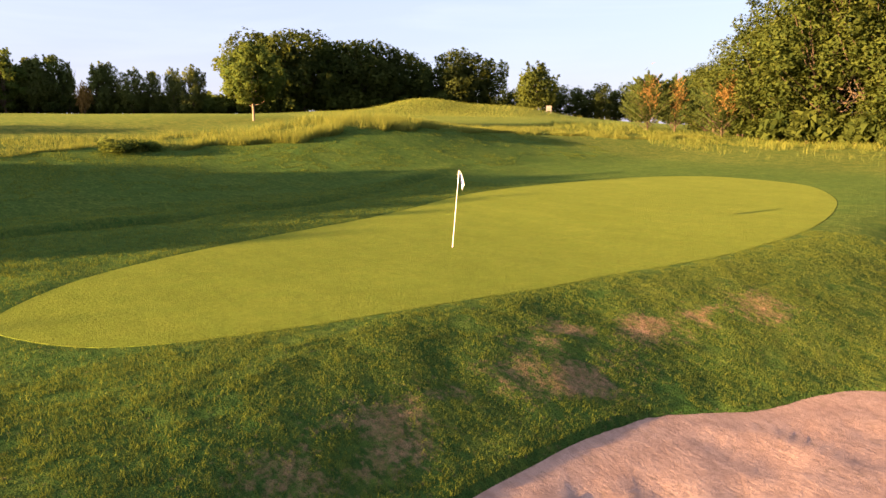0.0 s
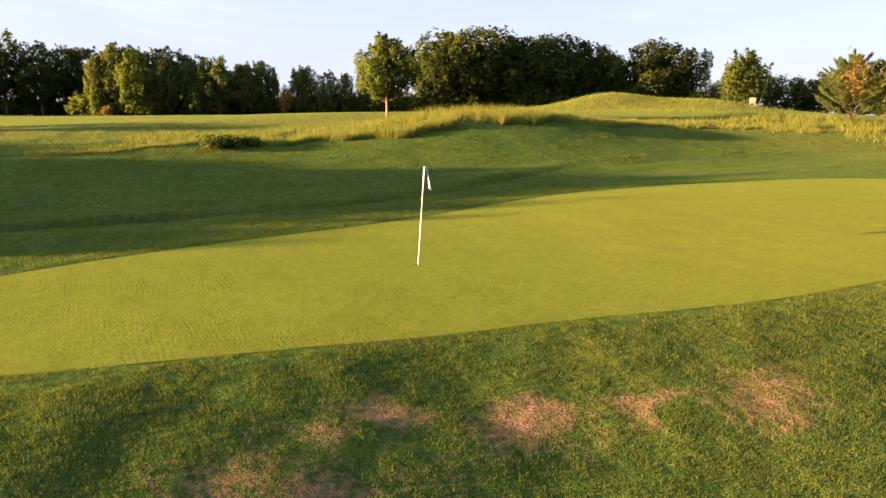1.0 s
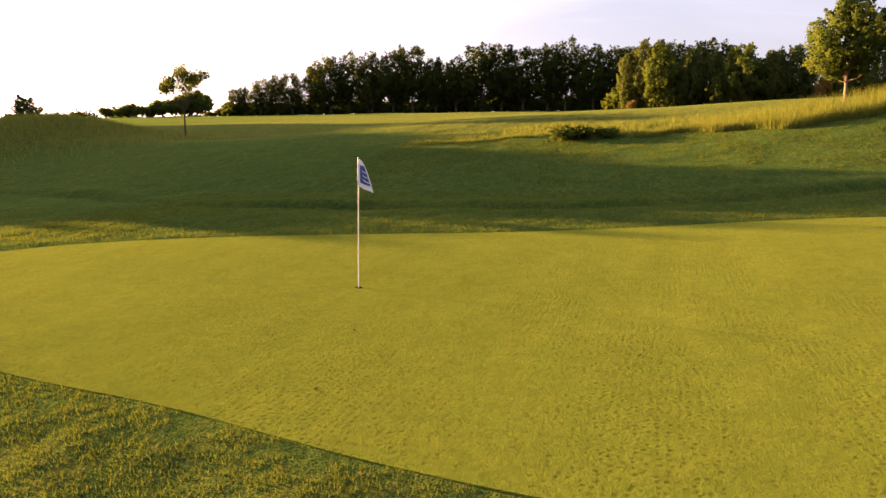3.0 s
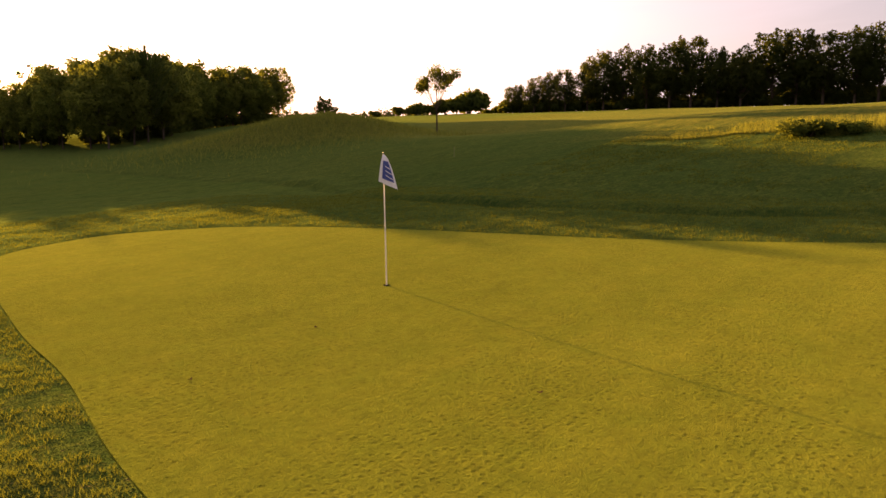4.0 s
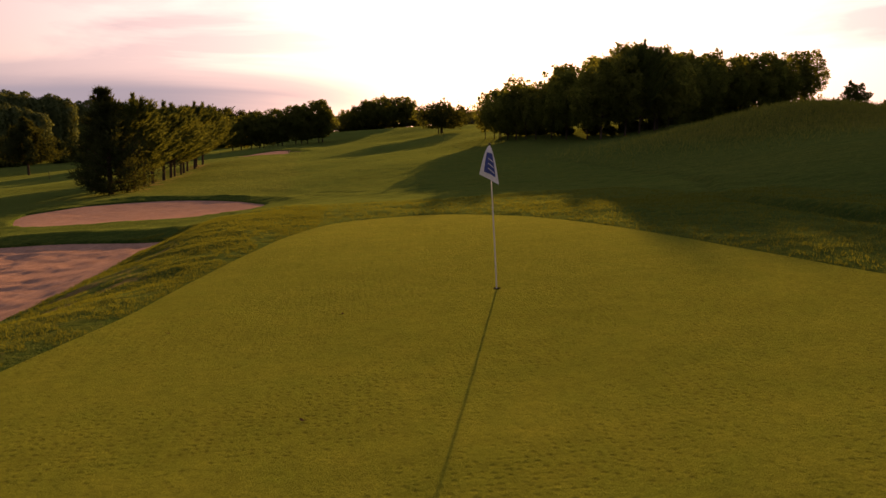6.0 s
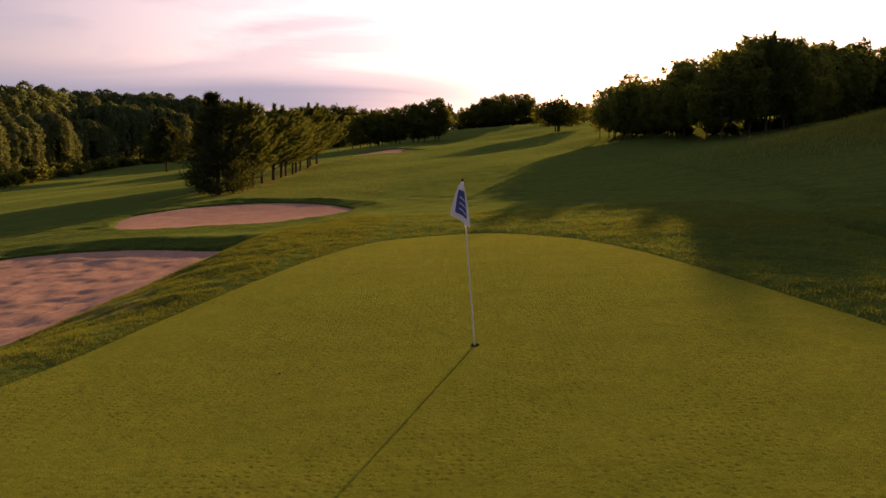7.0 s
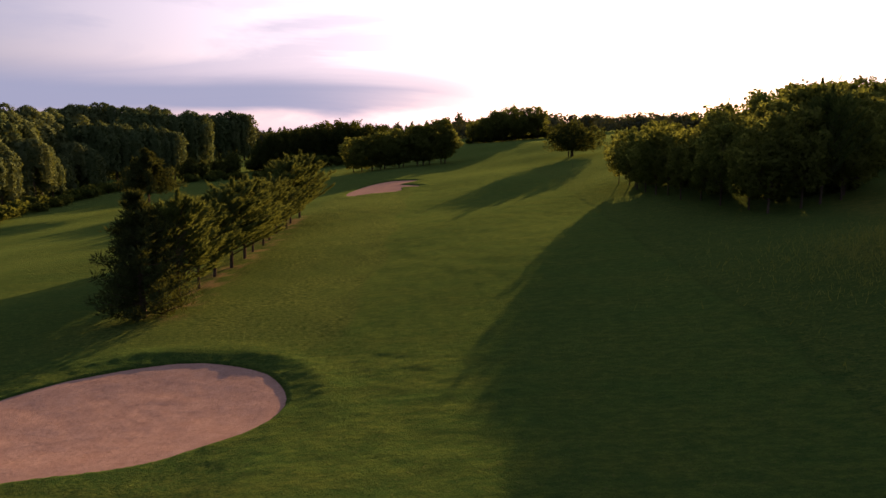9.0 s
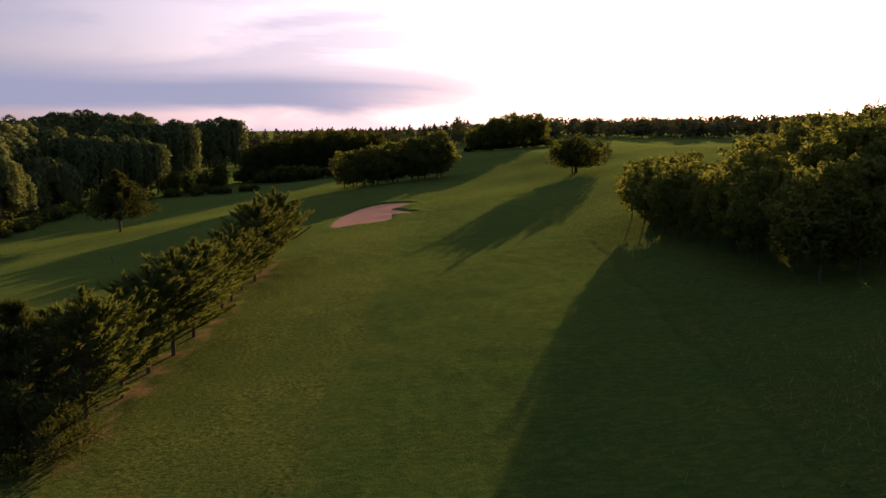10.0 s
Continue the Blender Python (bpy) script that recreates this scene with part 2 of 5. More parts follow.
def green_material():
    """Close-cut putting turf with rows of small aeration holes."""
    m = Nodes("putting_turf", 0.75)
    fine, mid, wide = m.noise(110, 4), m.noise(2.0, 5), m.noise(0.25, 4)
    v = m.nt.nodes.new("ShaderNodeTexVoronoi")
    v.inputs["Scale"].default_value, v.inputs["Randomness"].default_value = 11.5, 0.55
    m.link(m.pos, v.inputs["Vector"])
    dots = m.ramp(v.outputs["Distance"], 0.10, 0.36)
    c = m.mix(m.ramp(mid, 0.3, 0.7), (0.140, 0.198, 0.026), (0.194, 0.230, 0.032))
    c = m.mix(m.ramp(wide, 0.3, 0.7), c, m.mix(0.4, c, (0.120, 0.175, 0.020)))
    c = m.mix(m.ramp(m.noise(0.9, 5, (0.35, 1.2, 1.0, 0.3)), 0.35, 0.65), m.mix(0.25, c, (0.080, 0.115, 0.014)), c)
    c = m.mix(m.ramp(fine, 0.25, 0.75), m.mix(0.25, c, (0.06, 0.08, 0.012)), c)
    # dark clumps and dashes: shade of the turf's relief mixed into the colour
    clump = m.noise(4.5, 5, None, 0.6)
    c = m.mix(m.ramp(clump, 0.36, 0.60), m.mix(0.22, c, (0.06, 0.085, 0.012)), c)
    dash = m.noise(17, 4, (0.75, 1.0, 1.0), 0.6)
    c = m.mix(m.ramp(dash, 0.36, 0.58), m.mix(0.25, c, (0.045, 0.060, 0.010)), c)
    worn = m.ramp(m.noise(0.5, 3), 0.30, 0.55)
    # the shade in the aeration holes is painted as dark dots
    c = m.mix(dots, m.mix(worn, m.mix(0.20, c, (0.04, 0.05, 0.01)), m.mix(0.48, c, (0.04, 0.05, 0.01))), c)
    m.bump(m.math("ADD", m.math("MULTIPLY", dots, 0.8), m.math("ADD", m.math("MULTIPLY", dash, 1.4), m.math("ADD", fine, m.math("MULTIPLY", mid, 0.8)))), 0.9, 0.026)
    m.fuzz(220, 5.5)
    m.sheen(0.05, (0.70, 0.66, 0.22))
    m.gloss((0.35, 0.40, 0.09), 0.95, 0.16, 5.0)
    return m.colour(c)


def sand_material(name, mottle, size):
    """Pinkish sand. mottle: how trampled it is, at which scale, with the dimples' shade in the colour."""
    m = Nodes(name, 0.95)
    fine, mid, rake = m.noise(90, 3), m.noise(1.6, 6), m.noise(3.0, 4, (1.0, 7.0, 1.0, 0.6))
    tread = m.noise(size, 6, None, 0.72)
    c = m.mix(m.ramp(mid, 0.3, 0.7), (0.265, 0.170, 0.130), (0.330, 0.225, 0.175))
    # tread hollows darkened: the shade inside the dimples is painted
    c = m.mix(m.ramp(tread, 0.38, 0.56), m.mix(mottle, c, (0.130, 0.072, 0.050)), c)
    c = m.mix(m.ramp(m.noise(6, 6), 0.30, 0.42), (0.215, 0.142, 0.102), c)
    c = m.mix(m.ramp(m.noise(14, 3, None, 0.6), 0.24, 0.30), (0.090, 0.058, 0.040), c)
    c = m.mix(m.ramp(fine, 0.2, 0.8), m.mix(0.2, c, (0.22, 0.16, 0.12)), c)
    m.bump(m.math("ADD", m.math("MULTIPLY", fine, 0.15), m.math("ADD", m.math("MULTIPLY", rake, 0.25), m.math("ADD", m.math("MULTIPLY", mid, 0.4), m.math("MULTIPLY", tread, 0.3 + mottle)))), 0.8, 0.045)
    return m.colour(c)


def leaf_material(name, dark, light, passing=0.3):
    m = Nodes(name, 0.8)
    info = m.nt.nodes.new("ShaderNodeObjectInfo").outputs["Random"]
    isle = m.nt.nodes.new("ShaderNodeNewGeometry").outputs["Random Per Island"]
    c = m.mix(isle, dark, light)
    c = m.mix(m.math("MULTIPLY", info, 0.45), c, m.mix(0.6, c, (light[0] * 1.25, light[1] * 0.95, light[2])))
    m.colour(c)
    m.see_through(m.mix(0.5, c, (0.24, 0.29, 0.04)), passing)
    return m.mat


def bark_material(name, a, b):
    m = Nodes(name, 0.9)
    grain = m.noise(9, 6, (3, 3, 0.5))
    m.bump(grain, 0.8, 0.05)
    return m.colour(m.mix(m.ramp(grain, 0.3, 0.7), a, b))


def plain(name, colour, rough=0.5, metal=0.0, grain=30.0):
    m = Nodes(name, rough)
    m.bsdf.inputs["Metallic"].default_value = metal
    return m.colour(m.mix(m.ramp(m.noise(grain, 4), 0.3, 0.7), [v * 0.86 for v in colour], colour))


GRASS, TURF = ground_material(), green_material()
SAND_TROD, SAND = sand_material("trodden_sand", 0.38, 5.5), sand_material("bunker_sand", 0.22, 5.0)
LEAF = leaf_material("broad_leaf", (0.020, 0.036, 0.010), (0.060, 0.080, 0.017), 0.28)
LEAF_BELT = leaf_material("belt_leaf", (0.034, 0.058, 0.018), (0.090, 0.114, 0.032), 0.28)
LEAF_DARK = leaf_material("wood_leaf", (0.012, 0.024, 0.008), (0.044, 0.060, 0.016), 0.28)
# leaves of the wood by the sun: backlight and glare put into the colour
LEAF_WOOD_LIT = leaf_material("wood_leaf_lit", (0.045, 0.074, 0.020), (0.140, 0.172, 0.040), 0.55)
# paler and greyer than near leaves: distance haze put into the colour
LEAF_FAR = leaf_material("hazed_far_leaf", (0.050, 0.060, 0.034), (0.085, 0.095, 0.050), 0.08)
LEAF_MAPLE = leaf_material("maple_leaf", (0.028, 0.056, 0.013), (0.068, 0.096, 0.022), 0.32)
LEAF_WILLOW = leaf_material("willow_leaf", (0.050, 0.082, 0.032), (0.094, 0.130, 0.052), 0.18)
LEAF_CYPRESS = leaf_material("cypress_spray", (0.030, 0.060, 0.018), (0.082, 0.112, 0.030), 0.24)
LEAF_PINE = leaf_material("pine_needles", (0.014, 0.026, 0.010), (0.042, 0.058, 0.020), 0.12)
LEAF_RUST = leaf_material("browned_spray", (0.110, 0.072, 0.024), (0.205, 0.132, 0.040), 0.2)
BLADE = leaf_material("grass_blade", (0.036, 0.068, 0.012), (0.100, 0.124, 0.021), 0.28)
BLADE_DRY = leaf_material("dry_grass_blade", (0.078, 0.122, 0.024), (0.190, 0.200, 0.044), 0.36)
BLADE_PALE = leaf_material("pale_grass_blade", (0.044, 0.074, 0.014), (0.112, 0.130, 0.024), 0.30)
BARK = bark_material("bark", (0.045, 0.034, 0.024), (0.120, 0.090, 0.062))
BARK_PALE = bark_material("pale_bark", (0.160, 0.115, 0.075), (0.330, 0.250, 0.180))


# ---------------------------------------------------------------- shape of the ground
CROSS_X = (-900, -300, -130, -72, -40, -22, -14, -9, -7.2, -5.4, 0, 6, 12, 18, 26, 40, 66, 130, 200, 400, 900)
CROSS_Z = (-8, -8, -7.6, -6.9, -3.9, -2.2, -1.55, -1.25, -0.62, -0.10, 0, 0.25, 0.45, 1.2, 2.3, 3.8, 5.0, 7.2, 9.6, 12.6, 14.0)
# the same line further up the fairway, without the bank beside the green
PLAIN_Z = (-8, -8, -7.6, -6.9, -3.9, -2.2, -1.45, -1.0, -0.83, -0.67, -0.25, 0.2, 0.5, 1.2, 2.3, 3.8, 5.0, 7.6, 10.3, 13.0, 14.0)
ALONG_Y = (-900, 6, 14, 30, 60, 110, 190, 225, 268, 400, 900)
ALONG_Z = (0, 0, -0.35, -1.15, -1.4, -1.4, -1.3, -0.4, 1.2, 2.0, 1.0)
# the green climbs gently to its far end
SOUTH_Y, SOUTH_Z = (-900, -60, -27, -10, -3, 900), (0.8, 0.8, 0.8, 0.33, 0, 0)
# mounds and hollows: x, y, half widths, height
MOUNDS = (
    (38, 48, 11, 8, 2.4),        # grassy mound before the wood
    (86, -77, 9, 9, 2.5),        # long-grass mound in the open field
    (75, -89, 10, 9, 1.5),       # its lower shoulder
    (104, -90, 40, 36, 2.0),     # the field climbs towards the dark clump
    (42, -12, 13, 20, 0.5),      # swell under the young maple
    (26, -18, 7, 9, 1.25),       # knoll on the crest behind the green
    (50, 38, 14, 16, -0.8),
    (-7.8, -12.5, 1.8, 2.6, -0.45),  # hollow beyond the bank
    (-3, 268, 30, 30, 0.6),
    (4, -52, 30, 14, 1.8),       # rise beyond the end of the green
    (-9.5, 20.3, 6, 2.0, 0.14),  # shoulder between the two bunkers
)


def soft_step(v, a, b):
    u = np.clip((v - a) / (b - a), 0, 1)
    return u * u * (3 - 2 * u)


def smooth_line(v, xs, zs, width):
    """A broken line with its corners rounded off."""
    total = 0
    for k in range(-3, 4):
        total = total + np.interp(v + k * width / 3, xs, zs)
    return total / 7


def land(x, y):
    """Height of the untouched ground."""
    x, y = np.asarray(x, float), np.asarray(y, float)
    # the bank beside the green draws back southwards
    bank = np.interp(y, (-40, -12, -5, -1.6, 0, 2.2), (0, 2.6, 2.6, 1.75, 0.85, 0))
    x = x + bank * soft_step(-x, 2.5, 6.0) * (1 - soft_step(-x, 14, 26))
    width = np.minimum(1.2 + np.abs(x) * 0.10, 24) * 0.6
    up = soft_step(y, 13, 34)
    z = smooth_line(x, CROSS_X, CROSS_Z, width) * (1 - up) + smooth_line(x, CROSS_X, PLAIN_Z, width * 2 + 1) * up
    z = np.where(z > 1, 1 + (z - 1) * (1 - 0.62 * soft_step(y, 150, 330)), z)
    share = np.interp(x, (-40, -18, -8, 60, 160), (0.2, 0.35, 1, 1, 0.3))
    z = z + share * (smooth_line(y, ALONG_Y, ALONG_Z, 8) + smooth_line(y, SOUTH_Y, SOUTH_Z, 3))
    for cx, cy, wx, wy, high in MOUNDS:
        z = z + high * np.exp(-((x - cx) / wx) ** 2 - ((y - cy) / wy) ** 2)
    roll = np.sin(x * 0.11 + 1.3) * np.cos(y * 0.083 + 0.4) + 0.5 * np.sin(x * 0.23 - y * 0.19)
    far = np.clip((np.hypot(x, y) - 14) / 40, 0, 1)
    return z + 0.16 * far * roll


def lumps(x, y, size, seed):
    """Smooth random lumps between -1 and 1."""
    u, v = np.asarray(x) / size, np.asarray(y) / size
    i, j = np.floor(u).astype(np.int64), np.floor(v).astype(np.int64)
    fu, fv = u - i, v - j
    fu, fv = fu * fu * (3 - 2 * fu), fv * fv * (3 - 2 * fv)

    def corner(a, b):
        h = np.sin(a * 127.1 + b * 311.7 + seed * 74.7) * 43758.5453
        return (h - np.floor(h)) * 2 - 1
    low = corner(i, j) * (1 - fu) + corner(i + 1, j) * fu
    return low * (1 - fv) + (corner(i, j + 1) * (1 - fu) + corner(i + 1, j + 1) * fu) * fv


def loop(points, n):
    """A closed smooth outline through the corners given."""
    p, out = np.array(points, float), []
    m = len(p)
    for i in range(n):
        s = i / n * m
        k, u = int(s), s - int(s)
        a, b, c, d = (p[(k + j) % m] for j in (-1, 0, 1, 2))
        out.append(0.5 * (2 * b + (c - a) * u + (2 * a - 5 * b + 4 * c - d) * u * u + (3 * b - a - 3 * c + d) * u ** 3))
    return np.array(out)


def inside(x, y, outline):
    """Distance to an outline, positive inside it."""
    shape = x.shape
    x, y = x.ravel(), y.ravel()
    best, odd = np.full(x.size, 1e9), np.zeros(x.size, bool)
    q = np.roll(outline, -1, 0)
    for (ax, ay), (bx, by) in zip(outline, q):
        dx, dy = bx - ax, by - ay
        u = np.clip(((x - ax) * dx + (y - ay) * dy) / (dx * dx + dy * dy + 1e-12), 0, 1)
        best = np.minimum(best, np.hypot(x - ax - u * dx, y - ay - u * dy))
        cross = (ay > y) != (by > y)
        odd ^= cross & (x < ax + (y - ay) * dx / (dy if abs(dy) > 1e-12 else 1e-12))
    return np.where(odd, best, -best).reshape(shape)


GREEN = loop([(4.1, 5.2), (4.9, 1.8), (5.6, -1.2), (6.4, -3.9), (7.3, -6.8), (7.8, -10), (7.5, -15), (6.4, -20), (4.6, -23), (2.2, -24), (-1.2, -23), (-3.9, -18.6), (-5.4, -14),
              (-6.2, -9.2), (-6.05, -5.2), (-5.75, -2.9), (-5.15, -0.4), (-4.8, 1.8), (-4.2, 4.7), (-3.55, 7.4), (-2.5, 9.8), (-0.9, 10.85), (0.6, 11.0), (2.2, 9.6), (3.2, 7.9)], 200)
# mowing edge along the right of the fairway and behind the green: x at y
DITCH_Y = (-40, -22, -14, -7, -1, 5, 9.6, 16, 25, 40, 125, 160)
DITCH_X = (17, 15.5, 13.4, 11.3, 9.8, 8.7, 9.3, 12, 14.6, 15.2, 14.6, 13)


def ditch(x, y):
    """Distance to the right of the mowing edge."""
    return x - smooth_line(y, DITCH_Y, DITCH_X, 3.0) - 0.25 * np.sin(y * 0.37) - 0.12 * np.sin(y * 1.1)


BUNKERS = (
    # outline, depth of the floor below the ground
    (loop([(-8.5, 15.3), (-8.5, 11), (-8.3, 7.5), (-8.5, 4.6), (-9.4, 2.6), (-10.6, 0), (-14, -2), (-18, 1), (-20.2, 7), (-20.3, 13),
           (-18.4, 17.2), (-16.2, 18.2), (-13.5, 18.15), (-11.2, 17.6), (-9.5, 16.8)], 120), 0.12),
    (loop([(-20.2, 31), (-19.8, 33.6), (-16, 36.9), (-12.6, 38), (-9, 36.6), (-7.1, 33.4), (-7.1, 30.6), (-9, 28.2), (-11.4, 26.6),
           (-15.5, 25.5), (-18.2, 26)], 90), 0.13),
    (loop([(-22, 126), (-23.5, 138), (-22, 151), (-18, 157), (-12.5, 158.5), (-14.6, 150), (-14.8, 147), (-10.5, 142), (-13.8, 140),
           (-13.5, 133), (-18, 128)], 60), 0.15),
)


def surface(x, y):
    """Ground with the hollows of the bunkers and the sunk cut of the green."""
    x, y = np.asarray(x, float), np.asarray(y, float)
    z = land(x, y)
    near = (np.abs(x) < 40) & (y > -45) & (y < 175)
    if near.any():
        px, py = x[near], y[near]
        dz = np.zeros(px.size)
        for outline, deep in BUNKERS:
            d = inside(px, py, outline)
            dz -= (deep + 0.25) * soft_step(d, 0.0, 0.35) * 1.0
            mid = outline.mean(0)
            back = soft_step(((px - mid[0]) * 0.45 + (py - mid[1]) * 0.89) / (np.hypot(px - mid[0], py - mid[1]) + 0.1), 0.15, 0.75)
            dz += (0.02 + 0.17 * back) * np.exp(-((d + 1.6) / 0.95) ** 2)
        on_green = inside(px, py, GREEN)
        dz -= 0.022 * soft_step(on_green, -0.40, -0.05) + 0.08 * soft_step(on_green, 0.02, 0.35)
        rough = 1 - soft_step(on_green, -0.8, -0.1)
        dz += rough * (0.024 * lumps(px, py, 0.45, 1) + 0.034 * lumps(px, py, 1.3, 2))
        e = ditch(px, py)
        dz -= (0.20 * np.exp(-((e - 0.25) / 0.30) ** 2) - 0.14 * np.exp(-((e - 1.1) / 0.7) ** 2)) * (0.6 + 0.4 * lumps(px, py, 2.5, 3)) * (1 - soft_step(py, 95, 125)) * soft_step(py, -18, -8) * (1 - 0.72 * soft_step(py, 16, 32))
        z = z.copy()
        z[near] += dz
    return z


def grid_mesh(name, xs, ys, height):
    gx, gy = np.meshgrid(xs, ys)
    gz = height(gx, gy)
    nx, ny = len(xs), len(ys)
    co = np.stack([gx, gy, gz], -1).reshape(-1, 3)
    i = np.arange(nx * ny).reshape(ny, nx)
    quads = np.stack([i[:-1, :-1], i[:-1, 1:], i[1:, 1:], i[1:, :-1]], -1).reshape(-1, 4)
    return raw_mesh(name, co, quads), gx.ravel(), gy.ravel()


def raw_mesh(name, co, faces, smooth=True):
    """A mesh from arrays of corners and of equal-sided faces."""
    me = bpy.data.meshes.new(name)
    co, faces = np.asarray(co, np.float32), np.asarray(faces, np.int32)
    side = faces.shape[1]
    me.vertices.add(len(co))
    me.vertices.foreach_set("co", co.ravel())
    me.loops.add(faces.size)
    me.loops.foreach_set("vertex_index", faces.ravel())
    me.polygons.add(len(faces))
    me.polygons.foreach_set("loop_start", np.arange(0, faces.size, side, dtype=np.int32))
    me.polygons.foreach_set("use_smooth", np.full(len(faces), smooth))
    me.update(calc_edges=True)
    return me


def steps(*pieces):
    """Grid lines: (from, to, spacing) one after another."""
    out = []
    for a, b, s in pieces:
        out += list(np.linspace(a, b, max(1, round((b - a) / s)), endpoint=False))
    return np.array(out + [pieces[-1][1]])


def set_zone(me, name, values):
    me.attributes.new(name, "FLOAT", "POINT").data.foreach_set("value", np.asarray(values, np.float32))


def tall_edge(y):
    """Where the mown bank ends and the long grass of the crest begins: x at y."""
    return smooth_line(y, (-60, -46, -32, -24, -18, -10, 0, 5, 12), (6, 15, 28, 24.3, 24.2, 24.4, 27.6, 27.2, 25), 3.0) + 0.5 * np.sin(y * 0.8) + 0.3 * np.sin(y * 2.1)


def bare_patches(x, y):
    """Worn earth on the bank between the green and the sand."""
    out = np.zeros(np.shape(x))
    for cx, cy, wx, wy, share in ((-7.1, 1.85, 0.35, 0.5, 1.0), (-7.5, 0.45, 0.3, 0.75, 0.9), (-8.15, -1.05, 0.45, 0.55, 0.75), (-6.45, 3.6, 0.3, 0.9, 0.8), (-7.6, 4.5, 0.4, 0.9, 0.8),
                                  (-6.95, 5.2, 0.3, 0.5, 0.55), (-6.95, 6.4, 0.35, 0.7, 0.6), (-6.95, 8.1, 0.35, 0.7, 0.65), (-7.35, 8.4, 0.3, 0.8, 0.6), (-7.15, 9.6, 0.4, 0.5, 0.5)):
        out = np.maximum(out, share * np.exp(-((x - cx) / wx / 1.3) ** 2 - ((y - cy) / wy / 1.3) ** 2))
    return 1.2 * out ** 0.8 * soft_step(lumps(x, y, 0.9, 6) + 0.9 * lumps(x, y, 0.3, 7) + 0.5, -0.4, 0.6)


def build_ground():
    xs = steps((-1800, -300, 120), (-300, -120, 15), (-120, -26, 2.0), (-26, -21, 0.4), (-21, -6, 0.15), (-6, 16.5, 0.24), (16.5, 50, 0.8), (50, 130, 3), (130, 320, 12), (320, 1800, 130))
    ys = steps((-1800, -300, 130), (-300, -90, 12), (-90, -34, 1.5), (-34, -4, 0.5), (-4, 18.6, 0.19), (18.6, 24.6, 0.5), (24.6, 39, 0.16), (40, 120, 1.0), (120, 162, 0.6), (162, 320, 4), (320, 2200, 130))
    me, x, y = grid_mesh("ground", xs, ys, surface)
    edge = np.interp(y, (16, 44, 60, 105, 126, 300), (-6.5, -7, -7.1, -10, -11, -20)) + 0.5 * np.sin(y * 0.31)
    fair = soft_step(x, edge - 0.4, edge + 0.4) * soft_step(y, 14, 20) * (1 - soft_step(ditch(x, y), -0.3, 0.2))
    field = soft_step(x, 31, 38) * (1 - soft_step(y, 60, 90))
    left = soft_step(-x, 34, 37) * (1 - soft_step(-x, 62 + 0.1 * y, 66 + 0.1 * y))
    set_zone(me, "rough", 1 - np.clip(fair + field + left, 0, 1))
    crest_x = tall_edge(y)
    crest = soft_step(x - crest_x, -0.3, 0.9) * (1 - soft_step(x - crest_x, 9, 16)) * (1 - soft_step(y, 7, 16))
    mound = np.exp(-((x - 82) / 15) ** 2 - ((y + 81) / 15) ** 2)
    mound2 = np.exp(-((x - 38) / 13) ** 2 - ((y - 48) / 10) ** 2)
    dry = np.clip(0.95 * field + 0.8 * crest + soft_step(mound, 0.25, 0.5) + 0.75 * soft_step(mound2, 0.15, 0.5), 0, 1)
    beyond = 0.8 * soft_step(-y, 28.5, 34) * soft_step(x, -14, -8) * (1 - soft_step(x, 30, 40))
    off = ditch(x, y)
    beyond = beyond + 0.40 * soft_step(-x, 5.3, 6.2) * (1 - soft_step(-x, 10, 12)) * soft_step(-y, -2.5, 0.5) * (1 - soft_step(-y, 12, 18)) * np.clip(0.7 + 0.6 * lumps(x, y, 1.1, 41), 0, 1)
    dull = 0.16 * soft_step(off, 0.1, 0.6) * soft_step(y, 14, 24) * (1 - soft_step(y, 150, 180)) * (1 - soft_step(x, 40, 60))
    strip = (1 - soft_step(x, edge - 0.4, edge + 0.4)) * soft_step(x, -26, -22) * soft_step(y, 38, 44) * (1 - soft_step(y, 125, 140))
    set_zone(me, "coarse", strip * np.clip(0.8 + 0.4 * lumps(x, y, 2.4, 31), 0, 1))
    set_zone(me, "tall", np.clip(dry + beyond + dull + 0.1 * strip, 0, 1))
    # where the groove's shade is painted, fading up the fairway
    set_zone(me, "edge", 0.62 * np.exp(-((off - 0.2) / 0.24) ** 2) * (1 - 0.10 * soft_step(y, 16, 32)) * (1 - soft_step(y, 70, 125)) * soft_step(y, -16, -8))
    row = np.exp(-((x + 19.0 + 0.09 * (y - 50)) / 1.5) ** 2) * soft_step(y, 44, 48) * (1 - soft_step(y, 97, 101))
    row = row * soft_step(lumps(x, y, 1.2, 14) + 0.5 * lumps(x, y, 0.5, 15), -0.5, 0.4)
    set_zone(me, "bare", np.clip(bare_patches(x, y) + row, 0, 1))
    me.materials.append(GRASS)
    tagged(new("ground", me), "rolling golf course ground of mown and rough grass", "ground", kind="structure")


def fan_mesh(name, outline, rings, height, skirt=0.0):
    """A sheet inside an outline: rings that shrink to its middle."""
    mid = outline.mean(0)
    n = len(outline)
    shrink = np.append(np.linspace(1, 0.03, rings - 1), 0.0005)
    if skirt:
        shrink, rings = np.insert(shrink, 0, (skirt, 1.0)), rings + 2
    pts = np.concatenate([mid + (outline - mid) * s for s in shrink])
    co = np.column_stack([pts, height(pts[:, 0], pts[:, 1])])
    i, j = np.arange(n), (np.arange(n) + 1) % n
    quads = np.concatenate([np.stack([i + (k + 1) * n, j + (k + 1) * n, j + k * n, i + k * n], -1) for k in range(rings - 1) if not (skirt and k == 1)])
    return raw_mesh(name, co, quads)


